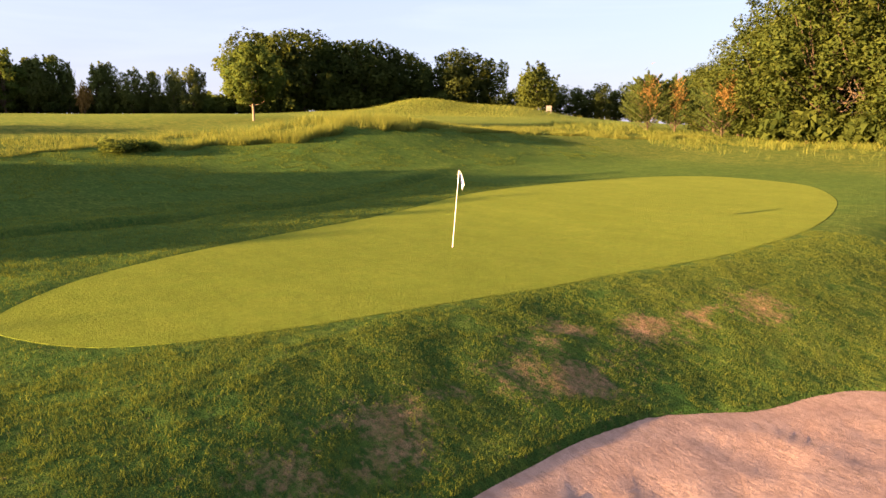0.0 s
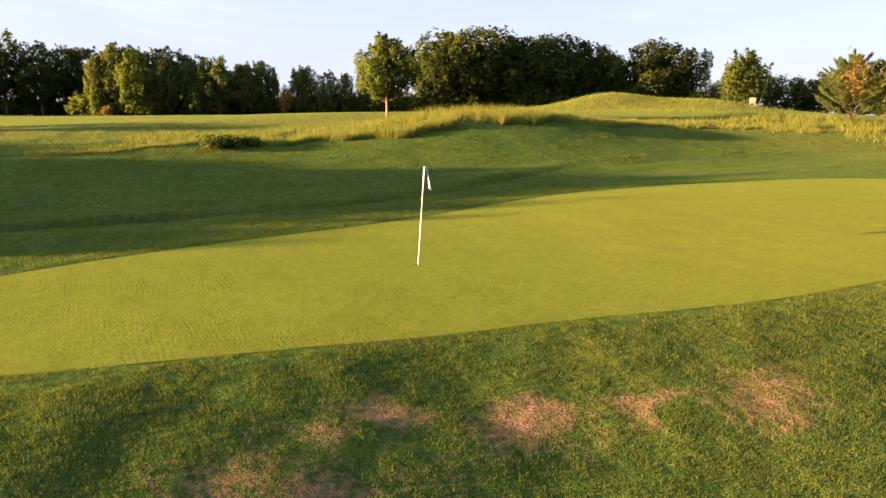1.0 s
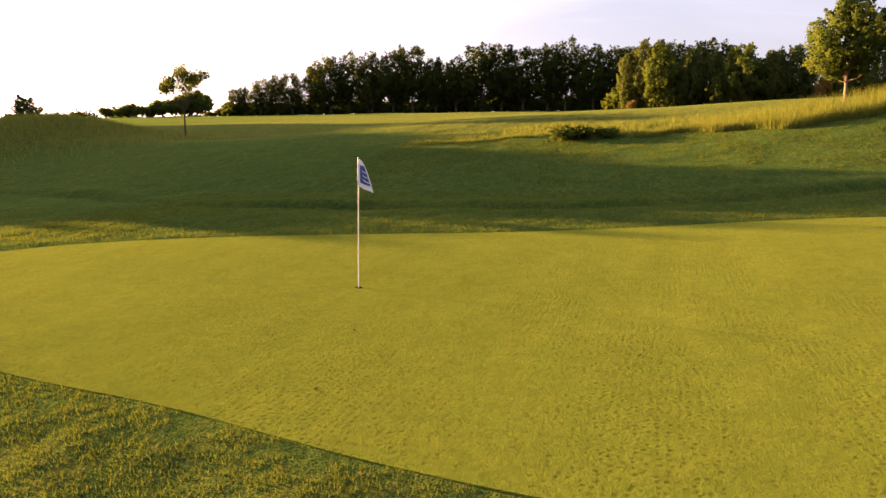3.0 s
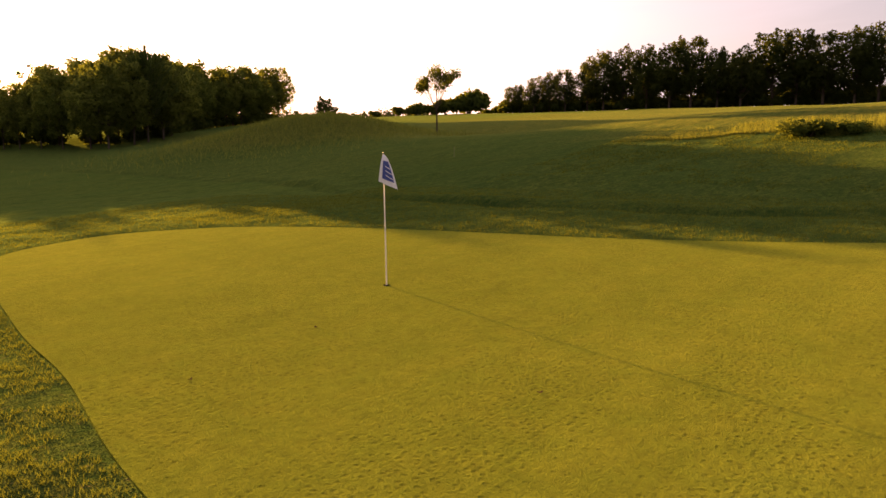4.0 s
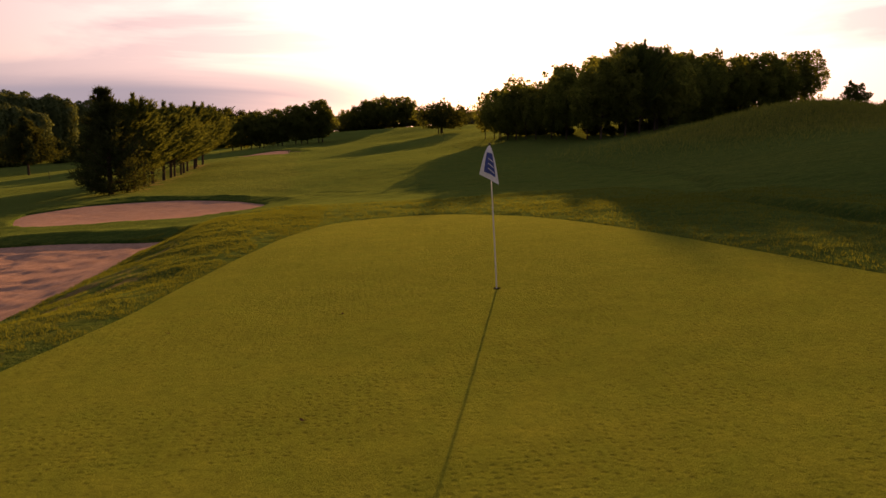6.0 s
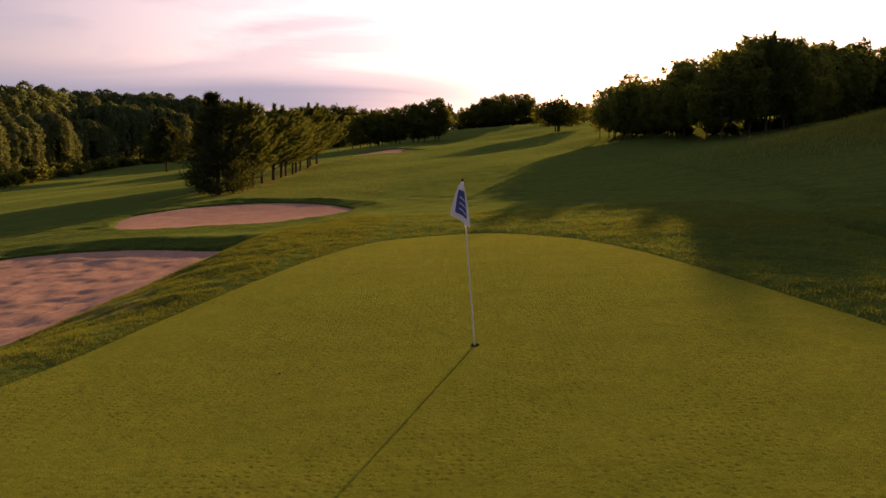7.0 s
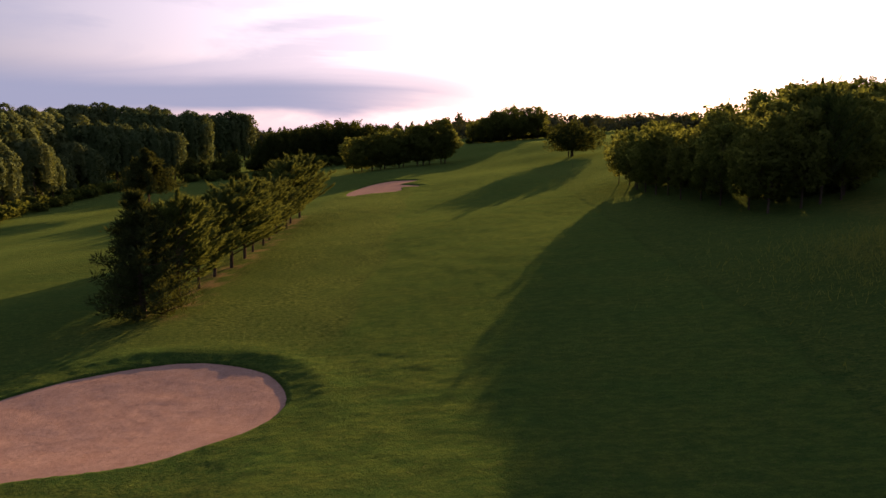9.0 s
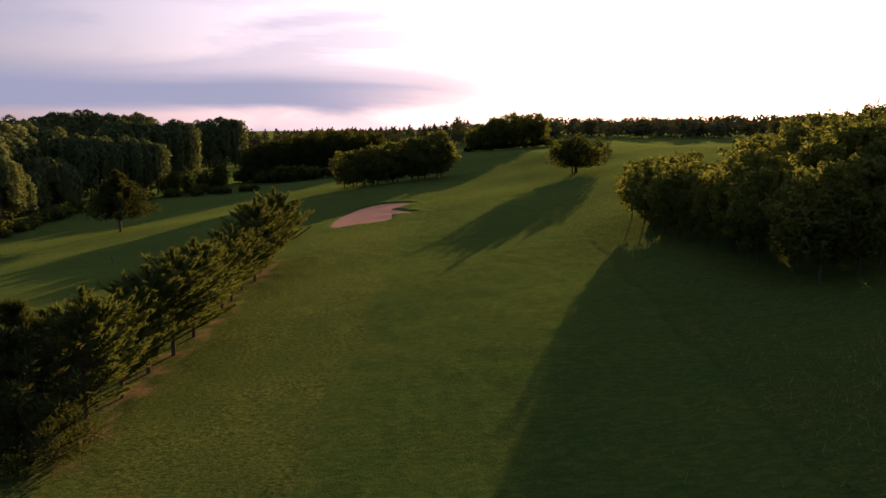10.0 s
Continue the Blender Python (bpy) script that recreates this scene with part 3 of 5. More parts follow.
def build_green():
    me = fan_mesh("putting_green", GREEN, 40, lambda x, y: land(x, y) - 0.012 - 0.10 * (inside(x, y, GREEN) < -0.004), 1.004)
    me.materials.append(TURF)
    tagged(new("putting_green", me), "close-cut yellow-green putting green with a crisp mown edge", "putting green", kind="structure")


def build_bunkers():
    labels = ("raked pinkish sand bunker beside the putting green", "smooth oval pink sand bunker in the fairway", "distant pale sand bunker with grass fingers")
    for (outline, deep), label in zip(BUNKERS, labels):
        def floor(x, y, outline=outline, deep=deep):
            d = inside(x, y, outline)
            lump = 0.012 * lumps(x, y, 0.9, 21) + (0.040 if deep == 0.12 else 0.010) * lumps(x, y, 0.45, 22)
            return land(x, y) - deep * soft_step(d, 0.0, 3.5) - 0.08 + lump * soft_step(d, 0.1, 1)
        me = fan_mesh("sand_bunker", outline, 66 if deep == 0.12 else 40, floor)
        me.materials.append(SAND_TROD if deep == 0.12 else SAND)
        tagged(new("sand_bunker", me), label, "sand bunker", kind="structure")


# ---------------------------------------------------------------- trees
def tube(path, radii, sides=7):
    """A tapered round limb along a path."""
    co, quads = [], []
    for k, (p, r) in enumerate(zip(path, radii)):
        p = Vector(p)
        ahead = (Vector(path[min(k + 1, len(path) - 1)]) - Vector(path[max(k - 1, 0)])).normalized()
        a = ahead.cross(Vector((0.3, 1, 0.2))).normalized()
        b = ahead.cross(a)
        for s in range(sides):
            w = 2 * math.pi * s / sides
            co.append(p + (a * math.cos(w) + b * math.sin(w)) * r)
    for k in range(len(path) - 1):
        for s in range(sides):
            t = (s + 1) % sides
            quads.append((k * sides + s, k * sides + t, (k + 1) * sides + t, (k + 1) * sides + s))
    return np.array(co), np.array(quads)


def joined(pieces):
    co, quads, base = [], [], 0
    for c, q in pieces:
        co.append(c)
        quads.append(q + base)
        base += len(c)
    return np.concatenate(co), np.concatenate(quads)


def leaf_cards(rng, centre, out, size, long=1.6, loose=1.5):
    """Pointed leaf clumps: centre and outward way of each."""
    n = len(centre)
    nrm = out + rng.normal(0, loose, (n, 3))
    nrm /= np.linalg.norm(nrm, axis=1, keepdims=True) + 1e-9
    side = np.cross(nrm, rng.normal(0, 1, (n, 3)))
    side /= np.linalg.norm(side, axis=1, keepdims=True) + 1e-9
    up = np.cross(nrm, side)
    turned = (nrm * out).sum(1) < 0
    side[turned] *= -1
    s = size * rng.uniform(0.6, 1.4, (n, 1))
    co = np.stack([centre - up * s * long * 0.5 - side * s * 0.5, centre - up * s * long * 0.35 + side * s * 0.55, centre + up * s * long * 0.6], 1)
    return co.reshape(-1, 3), np.arange(n * 3).reshape(n, 3)


def sprays(rng, root, way, length, width):
    """Long flat sprays that point along a way (conifers)."""
    n = len(root)
    way = way / (np.linalg.norm(way, axis=1, keepdims=True) + 1e-9)
    side = np.cross(way, rng.normal(0, 1, (n, 3)))
    side /= np.linalg.norm(side, axis=1, keepdims=True) + 1e-9
    l = length * rng.uniform(0.5, 1.4, (n, 1))
    w = width * rng.uniform(0.6, 1.3, (n, 1))
    co = np.stack([root - side * w * 0.5, root + side * w * 0.5, root + way * l], 1)
    return co.reshape(-1, 3), np.arange(n * 3).reshape(n, 3)


def ball(rng, n):
    v = rng.normal(0, 1, (n, 3))
    return v / np.linalg.norm(v, axis=1, keepdims=True)


def broad_tree(seed, high, wide, bare, leaves, size, lumps=26, trunk=0.22, stems=1, droop=0.0, gaps=0.0, clump=(0.22, 0.60), loose=1.5, twiggy=9):
    """Trunk and crown meshes of a leafy tree. bare: share of the height without leaves."""
    rng = np.random.default_rng(seed)
    # lumps of leaf round an egg-shaped crown, evenly up its height
    u = (np.arange(lumps) + rng.uniform(0, 1, lumps)) / lumps
    girth = np.sin(np.pi * (0.10 + 0.80 * u ** 0.85)) ** 0.7 * wide * 0.5
    turn = np.arange(lumps) * 2.4 + rng.uniform(-0.5, 0.5, lumps)
    lump = np.clip(girth * rng.uniform(*clump, lumps), wide * 0.07, None)
    side_lean = 1 + 0.22 * np.sin(turn * 1.0 + rng.uniform(0, 6)) + 0.15 * np.sin(2 * turn + rng.uniform(0, 6))
    far = np.maximum(girth * side_lean - lump * 0.6, 0) * rng.uniform(0.35, 1.2, lumps) ** 0.8
    half = high * (1 - bare) * 0.5
    hub = np.column_stack([np.cos(turn) * far, np.sin(turn) * far, high * bare + (high * (1 - bare)) * (0.06 + 0.86 * u)])
    if gaps:
        keep = rng.uniform(size=lumps) > gaps
        hub, lump = hub[keep], lump[keep]
    share = lump ** 2 / (lump ** 2).sum()
    pick = rng.choice(len(hub), leaves, p=share)
    out = ball(rng, leaves)
    depth = rng.uniform(0.35, 1.0, (leaves, 1)) ** 0.4
    stretch = np.array([1, 1, 0.85 + droop])
    c = hub[pick] + out * depth * lump[pick, None] * stretch * rng.uniform(0.85, 1.18, (leaves, 1))
    c[:, 2] -= droop * rng.uniform(0, 1, leaves) * lump[pick]
    # loose twigs stand out of the outline
    count = leaves // twiggy
    twigs = max(14, lumps)
    who, along_twig = rng.integers(0, twigs, count), rng.uniform(0, 1, count) ** 1.3
    seat = rng.integers(0, len(hub), twigs)
    head = ball(rng, twigs) * (0.7, 0.7, 0.5) + (0, 0, 0.55)
    head /= np.linalg.norm(head, axis=1, keepdims=True)
    reach_out = lump[seat] * rng.uniform(1.25, 1.8, twigs)
    c[:count] = hub[seat[who]] + head[who] * (reach_out[who] * (0.55 + 0.45 * along_twig))[:, None] + rng.normal(0, 0.022 * wide, (count, 3)) * (1.1 - along_twig)[:, None]
    out[:count] = head[who]
    c[:, 2] = np.maximum(c[:, 2], high * bare * rng.uniform(0.8, 1.3, leaves))
    c[:, 2] *= high / np.percentile(c[:, 2], 99.3)
    co, quads = leaf_cards(rng, c, out + (0, 0, 0.4), size, loose=loose)
    crown = raw_mesh("crown", co, quads)
    # leaves of a clump catch the light together, as a rounded mass
    mid = np.array((0, 0, high * (0.5 + 0.5 * bare)))
    mass = (c - mid) / (wide * 0.5, wide * 0.5, high * 0.5)
    mass /= np.linalg.norm(mass, axis=1, keepdims=True) + 1e-9
    lit_way = 0.75 * out + 0.55 * mass + rng.normal(0, 0.11, (leaves, 3))
    lit_way /= np.linalg.norm(lit_way, axis=1, keepdims=True) + 1e-9
    crown.normals_split_custom_set_from_vertices(np.repeat(lit_way, 3, 0).tolist())
    pieces = []
    for k in range(stems):
        lean = rng.uniform(-1, 1, 2) * (0.05 if stems == 1 else 0.16) * high
        foot = np.array([0, 0]) if stems == 1 else rng.uniform(-0.09, 0.09, 2) * high
        top = high * 0.72
        path = [(foot[0], foot[1], -0.3), (foot[0] + lean[0] * 0.1, foot[1] + lean[1] * 0.1, top * 0.3),
                (foot[0] + lean[0] * 0.5, foot[1] + lean[1] * 0.5, top * 0.65), (foot[0] + lean[0], foot[1] + lean[1], top)]
        pieces.append(tube(path, [trunk * 1.25, trunk, trunk * 0.7, trunk * 0.25], 8))
    order = rng.permutation(len(hub))[: max(7, len(hub) // 2)]
    for k in order:
        start = np.array([0, 0, high * bare * rng.uniform(0.8, 1.1) + half * rng.uniform(0, 0.7)])
        end = hub[k]
        bend = (start + end) / 2 + (0, 0, -0.04 * high)
        pieces.append(tube([start, bend, end], [trunk * 0.4, trunk * 0.25, trunk * 0.08], 5))
    co, quads = joined(pieces)
    return raw_mesh("trunk", co, quads), crown


def willow_tree(seed, high, wide, leaves, size):
    """An old willow: rounded heads side by side, each with curtains of twigs hanging under it."""
    rng = np.random.default_rng(seed)
    heads = 10
    turn = np.arange(heads) * 2.4 + rng.uniform(-0.5, 0.5, heads)
    far = wide * 0.5 * np.sqrt((np.arange(heads) + 0.3) / heads) * rng.uniform(0.62, 0.80, heads)
    top = high * (1.0 - 0.40 * (far / (wide * 0.5)) ** 2 * rng.uniform(0.3, 1.5, heads)) * rng.uniform(0.90, 1.0, heads)
    girth = wide * rng.uniform(0.16, 0.25, heads)
    fall = np.minimum(top * rng.uniform(0.40, 0.98, heads), top - 0.2)
    pick = rng.choice(heads, leaves, p=girth * fall / (girth * fall).sum())
    u = rng.uniform(0, 1, leaves) ** 1.15
    drop = u * fall[pick]
    cap = np.clip(drop / (girth[pick] * 1.35), 0, 1)
    way = rng.uniform(0, 2 * np.pi, leaves)
    # strands gather in folds and the folds bulge on the way down
    fold = 1 + 0.20 * np.sin(way * 5 + pick * 1.7) + 0.16 * np.sin(drop * 1.5 + pick * 2.1 + 2.0 * np.sin(way + pick)) + 0.10 * np.sin(drop * 3.7 + way * 3)
    r = girth[pick] * np.sqrt(1 - (1 - cap) ** 2) * fold * (1 - 0.30 * u) * rng.uniform(0.55, 1.0, leaves) ** 0.3
    c = np.column_stack([np.cos(turn[pick]) * far[pick] + np.cos(way) * r, np.sin(turn[pick]) * far[pick] + np.sin(way) * r, top[pick] - drop + rng.normal(0, 0.18, leaves)])
    c[:, 2] = np.maximum(c[:, 2], 0.05)
    out = np.column_stack([np.cos(way), np.sin(way), 1.5 * (1 - cap)])
    out /= np.linalg.norm(out, axis=1, keepdims=True)
    co, faces = leaf_cards(rng, c, out, size, long=1.9, loose=0.5)
    crown = raw_mesh("crown", co, faces)
    lit_way = out + 0.35 * np.column_stack([c[:, :2] / (wide * 0.5), 0 * u]) + rng.normal(0, 0.16, (leaves, 3))
    lit_way /= np.linalg.norm(lit_way, axis=1, keepdims=True) + 1e-9
    crown.normals_split_custom_set_from_vertices(np.repeat(lit_way, 3, 0).tolist())
    pieces = [tube([(0, 0, -0.3), (0.1, 0, high * 0.2), (0, 0.2, high * 0.45), (0, 0, high * 0.78)], [0.45, 0.36, 0.24, 0.06], 8)]
    for k in range(1, heads, 2):
        end = np.array((math.cos(turn[k]) * far[k], math.sin(turn[k]) * far[k], top[k] - girth[k]))
        pieces.append(tube([(0, 0.1, high * rng.uniform(0.2, 0.42)), end * (0.5, 0.5, 0.7), end], [0.2, 0.12, 0.04], 5))
    co, faces = joined(pieces)
    return raw_mesh("trunk", co, faces), crown


def sparse_tree(seed, high, wide, leaves, size):
    """A young tree whose bare limbs rise in a V to a few loose clumps of leaf at the top."""
    rng = np.random.default_rng(seed)
    fork = high * 0.33
    pieces = [tube([(0, 0, -0.3), (0.02, 0, fork * 0.5), (0, 0.02, fork), (0.10, 0.05, high * 0.62), (0.02, 0.0, high * 0.93)], [0.095, 0.08, 0.07, 0.035, 0.01], 8)]
    hubs, sizes = [(0.02, 0.0, high * 0.90)], [0.75]
    for k in range(15):
        turn = k * 2.4 + rng.uniform(-0.4, 0.4)
        out = wide * 0.5 * rng.uniform(0.40, 0.95)
        tip = np.array((math.cos(turn) * out, math.sin(turn) * out, high * rng.uniform(0.70, 0.92) - 0.22 * out))
        start = np.array((0, 0, fork * rng.uniform(0.97, 1.25)))
        bend = start * 0.5 + tip * 0.5 + (0, 0, -0.03 * high)
        pieces.append(tube([start, bend, tip], [0.030, 0.020, 0.006], 5))
        for q in range(4):
            a = start + (tip - start) * rng.uniform(0.4, 0.8)
            pieces.append(tube([a, a + rng.normal(0, 0.30, 3) + (0, 0, 0.35)], [0.010, 0.003], 4))
        if k % 5 != 3:
            hubs.append(tuple(tip))
            sizes.append(rng.uniform(0.55, 0.85))
    hubs, sizes = np.array(hubs), np.array(sizes)
    pick = rng.choice(len(hubs), leaves, p=sizes ** 2 / (sizes ** 2).sum())
    out = ball(rng, leaves)
    c = hubs[pick] + out * (rng.uniform(0.1, 1, (leaves, 1)) ** 0.6) * sizes[pick, None] * (1, 1, 0.8) + rng.normal(0, 0.14, (leaves, 3))
    co, faces = leaf_cards(rng, c, out, size)
    crown = raw_mesh("crown", co, faces, False)
    co, faces = joined(pieces)
    return raw_mesh("trunk", co, faces), crown


def cypress_tree(seed, high, wide, leaves, lean=0.0, open_foot=0.10):
    """A feathery conifer: limbs sweep up and out, each one a flat frond with side twigs."""
    rng = np.random.default_rng(seed)
    limbs, twigs = 54, 15
    per = leaves // (limbs * twigs)
    pieces = [tube([(0, 0, -0.3), (lean * 0.3, 0, high * 0.4), (lean, 0, high * 0.92)], [0.095, 0.07, 0.012], 7)]
    root, way = [], []
    for k in range(limbs):
        u = (k + rng.uniform(0, 0.8)) / limbs
        turn = k * 2.4 + rng.uniform(-0.4, 0.4)
        reach = wide * 0.5 * (1 - u) ** 0.55 * rng.uniform(0.70, 1.18) + 0.22
        rise = reach * rng.uniform(0.42, 0.85) + 0.30 + 0.25 * u
        a = np.array([lean * u, 0, high * (open_foot + (0.78 - open_foot) * u)])
        b = a + (math.cos(turn) * reach + lean * 0.25, math.sin(turn) * reach, rise)
        bend = (a + b) / 2 + (0, 0, 0.10 * reach * rng.uniform(-0.6, 1.0))
        pieces.append(tube([a, bend, b], [0.035, 0.022, 0.006], 4))
        ahead = (b - a) / np.linalg.norm(b - a)
        across = np.cross(ahead, (rng.normal(0, 0.35), rng.normal(0, 0.35), 1.0))
        across /= np.linalg.norm(across)
        for j in range(twigs):
            s = 0.22 + 0.78 * (j + rng.uniform(0, 1)) / twigs
            p = a * (1 - s) ** 2 + 2 * bend * s * (1 - s) + b * s ** 2
            out = ahead * 0.85 + across * ((-1) ** j) * rng.uniform(0.35, 0.80) * (1.15 - 0.6 * s) + (0, 0, rng.uniform(-0.05, 0.25))
            out /= np.linalg.norm(out)
            long = (0.26 + 0.30 * reach * (1.12 - s)) * rng.uniform(0.7, 1.25)
            v = rng.uniform(0, 1, (per, 1))
            root.append(p + out * v * long + rng.normal(0, 0.028, (per, 3)))
            way.append(out + across * rng.uniform(-0.55, 0.55, (per, 1)) + ball(rng, per) * 0.22)
    count = per * 40
    top = rng.uniform(0.74, 1.0, count)
    root.append(np.column_stack([lean * top, 0 * top, high * top]) + rng.normal(0, 0.12, (count, 3)) * (1.06 - top)[:, None] * 2)
    way.append(ball(rng, count) * 0.5 + (0.1, 0, 0.9))
    co, quads = sprays(rng, np.concatenate(root), np.concatenate(way), 0.25, 0.062)
    crown = raw_mesh("crown", co, quads, False)
    co, quads = joined(pieces)
    return raw_mesh("trunk", co, quads), crown


def pine_tree(seed, high, wide, leaves, bare, needle=(0.30, 0.07)):
    """A dark pine: tiers of limbs with dense needle tufts."""
    rng = np.random.default_rng(seed)
    pieces = [tube([(0, 0, -0.3), (0.05, 0.03, high * 0.5), (0, 0.05, high * 0.97)], [0.20, 0.13, 0.02], 8)]
    spots = []
    tiers = 13
    for k in range(tiers):
        u = k / (tiers - 1)
        z = high * (bare + (0.97 - bare) * u)
        reach = wide * 0.5 * (1 - u ** 1.4) * rng.uniform(0.75, 1.15) + 0.25
        for j in range(6 if k < 9 else 4):
            turn = j * 2 * math.pi / 6 + k * 1.1 + rng.uniform(-0.35, 0.35)
            r = reach * rng.uniform(0.65, 1.1)
            b = np.array([math.cos(turn) * r, math.sin(turn) * r, z + 0.25 * r])
            pieces.append(tube([(0, 0, z), (b[0] * 0.5, b[1] * 0.5, z + 0.02 * r), b], [0.05, 0.035, 0.01], 4))
            for s in (0.35, 0.6, 0.8, 1.0):
                spots.append((b[0] * s, b[1] * s, z + 0.25 * r * s * s, 0.26 + 0.12 * r * s))
    spots = np.array(spots)
    pick = rng.integers(0, len(spots), leaves)
    out = ball(rng, leaves)
    root = spots[pick, :3] + out * spots[pick, 3:] * rng.uniform(0.2, 1, (leaves, 1)) * (1, 1, 0.7)
    co, quads = sprays(rng, root, out + (0, 0, 0.5), *needle)
    crown = raw_mesh("crown", co, quads, False)
    co, quads = joined(pieces)
    return raw_mesh("trunk", co, quads), crown


def bush_meshes(seed, high, wide, leaves, size):
    rng = np.random.default_rng(seed)
    lumps = 12
    hub = ball(rng, lumps) * rng.uniform(0.2, 0.8, (lumps, 1)) * (wide * 0.5, wide * 0.5, high * 0.45)
    hub[:, 2] = np.abs(hub[:, 2]) + high * 0.28
    pick = rng.integers(0, lumps, leaves)
    out = ball(rng, leaves)
    c = hub[pick] + out * rng.uniform(0.4, 1, (leaves, 1)) * high * 0.3
    c[:, 2] = np.maximum(c[:, 2], 0.02)
    co, quads = leaf_cards(rng, c, out, size)
    crown = raw_mesh("foliage", co, quads, False)
    co, quads = joined([tube([(0, 0, -0.2), tuple(h * 0.5), tuple(h)], [0.05, 0.03, 0.01], 4) for h in hub[:6]])
    return raw_mesh("stem", co, quads), crown


def thing(name, label, category, group, meshes, names=("trunk", "crown")):
    """A top-level Empty with its parts, kept out of the way until copied."""
    ob = tagged(new(name), label, category, group)
    ob.empty_display_size = 0.3
    for part_name, me in zip(names, meshes):
        p = new(part_name, me)
        p.parent = ob
    return ob


def dressed(meshes, bark, leaf):
    meshes[0].materials.append(bark)
    meshes[1].materials.append(leaf)
    return meshes


class Kind:
    """Trees of one kind: a few shapes, planted again and again."""

    def __init__(self, name, label, category, group, shapes, high):
        self.name, self.label, self.category, self.group, self.shapes, self.high = name, label, category, group, shapes, high
        self.first, self.count = {}, 0

    def plant(self, x, y, high, turn, wide=1.0, label="", shape=None, sink=0.05):
        k = self.count % len(self.shapes) if shape is None else shape
        self.count += 1
        z = float(land(x, y)) - sink
        s = high / self.high
        size = Matrix.Diagonal((s * wide, s * wide, s, 1))
        if k not in self.first:
            ob = self.first[k] = thing(self.name, self.label, self.category, self.group, self.shapes[k])
        else:
            src = self.first[k]
            old = src.matrix_basis.copy()
            ob = copy_thing(src, old)
        ob.matrix_basis = pose(x, y, z, 0, 0, turn) @ size
        if label:
            tagged(ob, label)
        return ob


rnd = random.Random(7)


def along(points, gap, jitter):
    """Places along a broken line."""
    out = []
    for (ax, ay), (bx, by) in zip(points, points[1:]):
        n = max(1, round(math.hypot(bx - ax, by - ay) / gap))
        out += [(ax + (bx - ax) * i / n + rnd.uniform(-jitter, jitter), ay + (by - ay) * i / n + rnd.uniform(-jitter, jitter)) for i in range(n)]
    return out


def plant_all():
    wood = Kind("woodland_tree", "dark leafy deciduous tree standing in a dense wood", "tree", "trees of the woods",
                [dressed(broad_tree(10 + k, 10, 5.9, 0.12, 6400, 0.212, 56, 0.10, clump=(0.16, 0.46), loose=0.8), BARK, LEAF_WOOD_LIT) for k in range(6)], 10)
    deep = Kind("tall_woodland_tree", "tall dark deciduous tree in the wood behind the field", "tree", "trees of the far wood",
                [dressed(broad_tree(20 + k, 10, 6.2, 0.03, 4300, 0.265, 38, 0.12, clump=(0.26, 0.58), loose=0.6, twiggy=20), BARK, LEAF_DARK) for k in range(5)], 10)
    line = Kind("field_edge_tree", "leafy green tree in the belt along the open field", "tree", "trees along the field",
                [dressed(broad_tree(30 + k, 10, 6.4, 0.01, 6600, 0.25, 50, 0.14, clump=(0.18, 0.52), loose=0.8), BARK, LEAF_BELT) for k in range(5)], 10)
    tall = Kind("belt_tree", "tall dark leafy tree with a bare foot in the field belt", "tree", "trees of the tall belt",
                [dressed(broad_tree(40 + k, 16, 9.6, 0.11, 6400, 0.32, 44, 0.24, clump=(0.20, 0.48), loose=0.8, gaps=0.08), BARK, LEAF_DARK) for k in range(5)], 16)
    lit = Kind("pale_conifer", "bushy pale green conifer in front of the field belt", "tree", "pale conifers of the belt",
               [dressed(broad_tree(45 + k, 10, 6.0, 0.0, 7000, 0.22, 60, 0.12, clump=(0.14, 0.36), loose=0.9), BARK, LEAF_MAPLE) for k in range(2)], 10)
    rust = Kind("browned_shrub", "tall rust-brown withered shrub in the field belt", "shrub", "browned shrubs",
                [dressed(bush_meshes(47, 4, 3.2, 1500, 0.20), BARK, LEAF_RUST)], 4)
    willow = Kind("tall_willow", "tall drooping grey-green willow at the valley edge", "tree", "tall valley trees",
                  [dressed(willow_tree(50 + k, 20, 12.5, 11000, 0.40), BARK, LEAF_WILLOW) for k in range(4)], 20)
    cyp = Kind("cypress_tree", "feathery green conifer in a planted row", "tree", "row of conifers",
               [dressed(cypress_tree(70 + k, 6, 4.6, 15400, 0.3, 0.14), BARK, LEAF_CYPRESS) for k in range(4)], 6)
    bush = Kind("shrub", "low dense green shrub at the foot of the wood", "shrub", "undergrowth shrubs",
                [bush_shape(90 + k) for k in range(3)], 2)

    # the wood that hides the low sun
    edge = along([(22.5, 113), (24.5, 92), (28, 73), (37, 75), (50, 98), (66, 118), (85, 128), (101, 137)], 3.7, 0.8)
    for x, y in edge:
        high = np.interp(x, (22.5, 23.5, 24.3, 25, 26.5, 28, 37, 50, 58, 66, 80, 101), (8.6, 9.1, 8.4, 7.2, 9.1, 9.9, 10.3, 11.2, 12.1, 12.9, 12.4, 12.8))
        wood.plant(x, y, high * rnd.uniform(0.84, 1.03), rnd.uniform(0, 360), rnd.uniform(0.8, 1.25))
    for x, y in along([(27, 112), (31, 82), (36, 84), (50, 108), (66, 127), (95, 146)], 5.0, 1.5) + along([(32, 116), (36, 96), (50, 120), (70, 140)], 6.5, 2):
        # lower where the sun looks over the wood
        high = np.interp(x - 0.2717 * (y - 75), (12, 17, 19.5, 21, 23, 25, 30, 38, 54), (8.6, 8.8, 7.8, 7.2, 7.6, 9.7, 10.6, 11.5, 12.6))
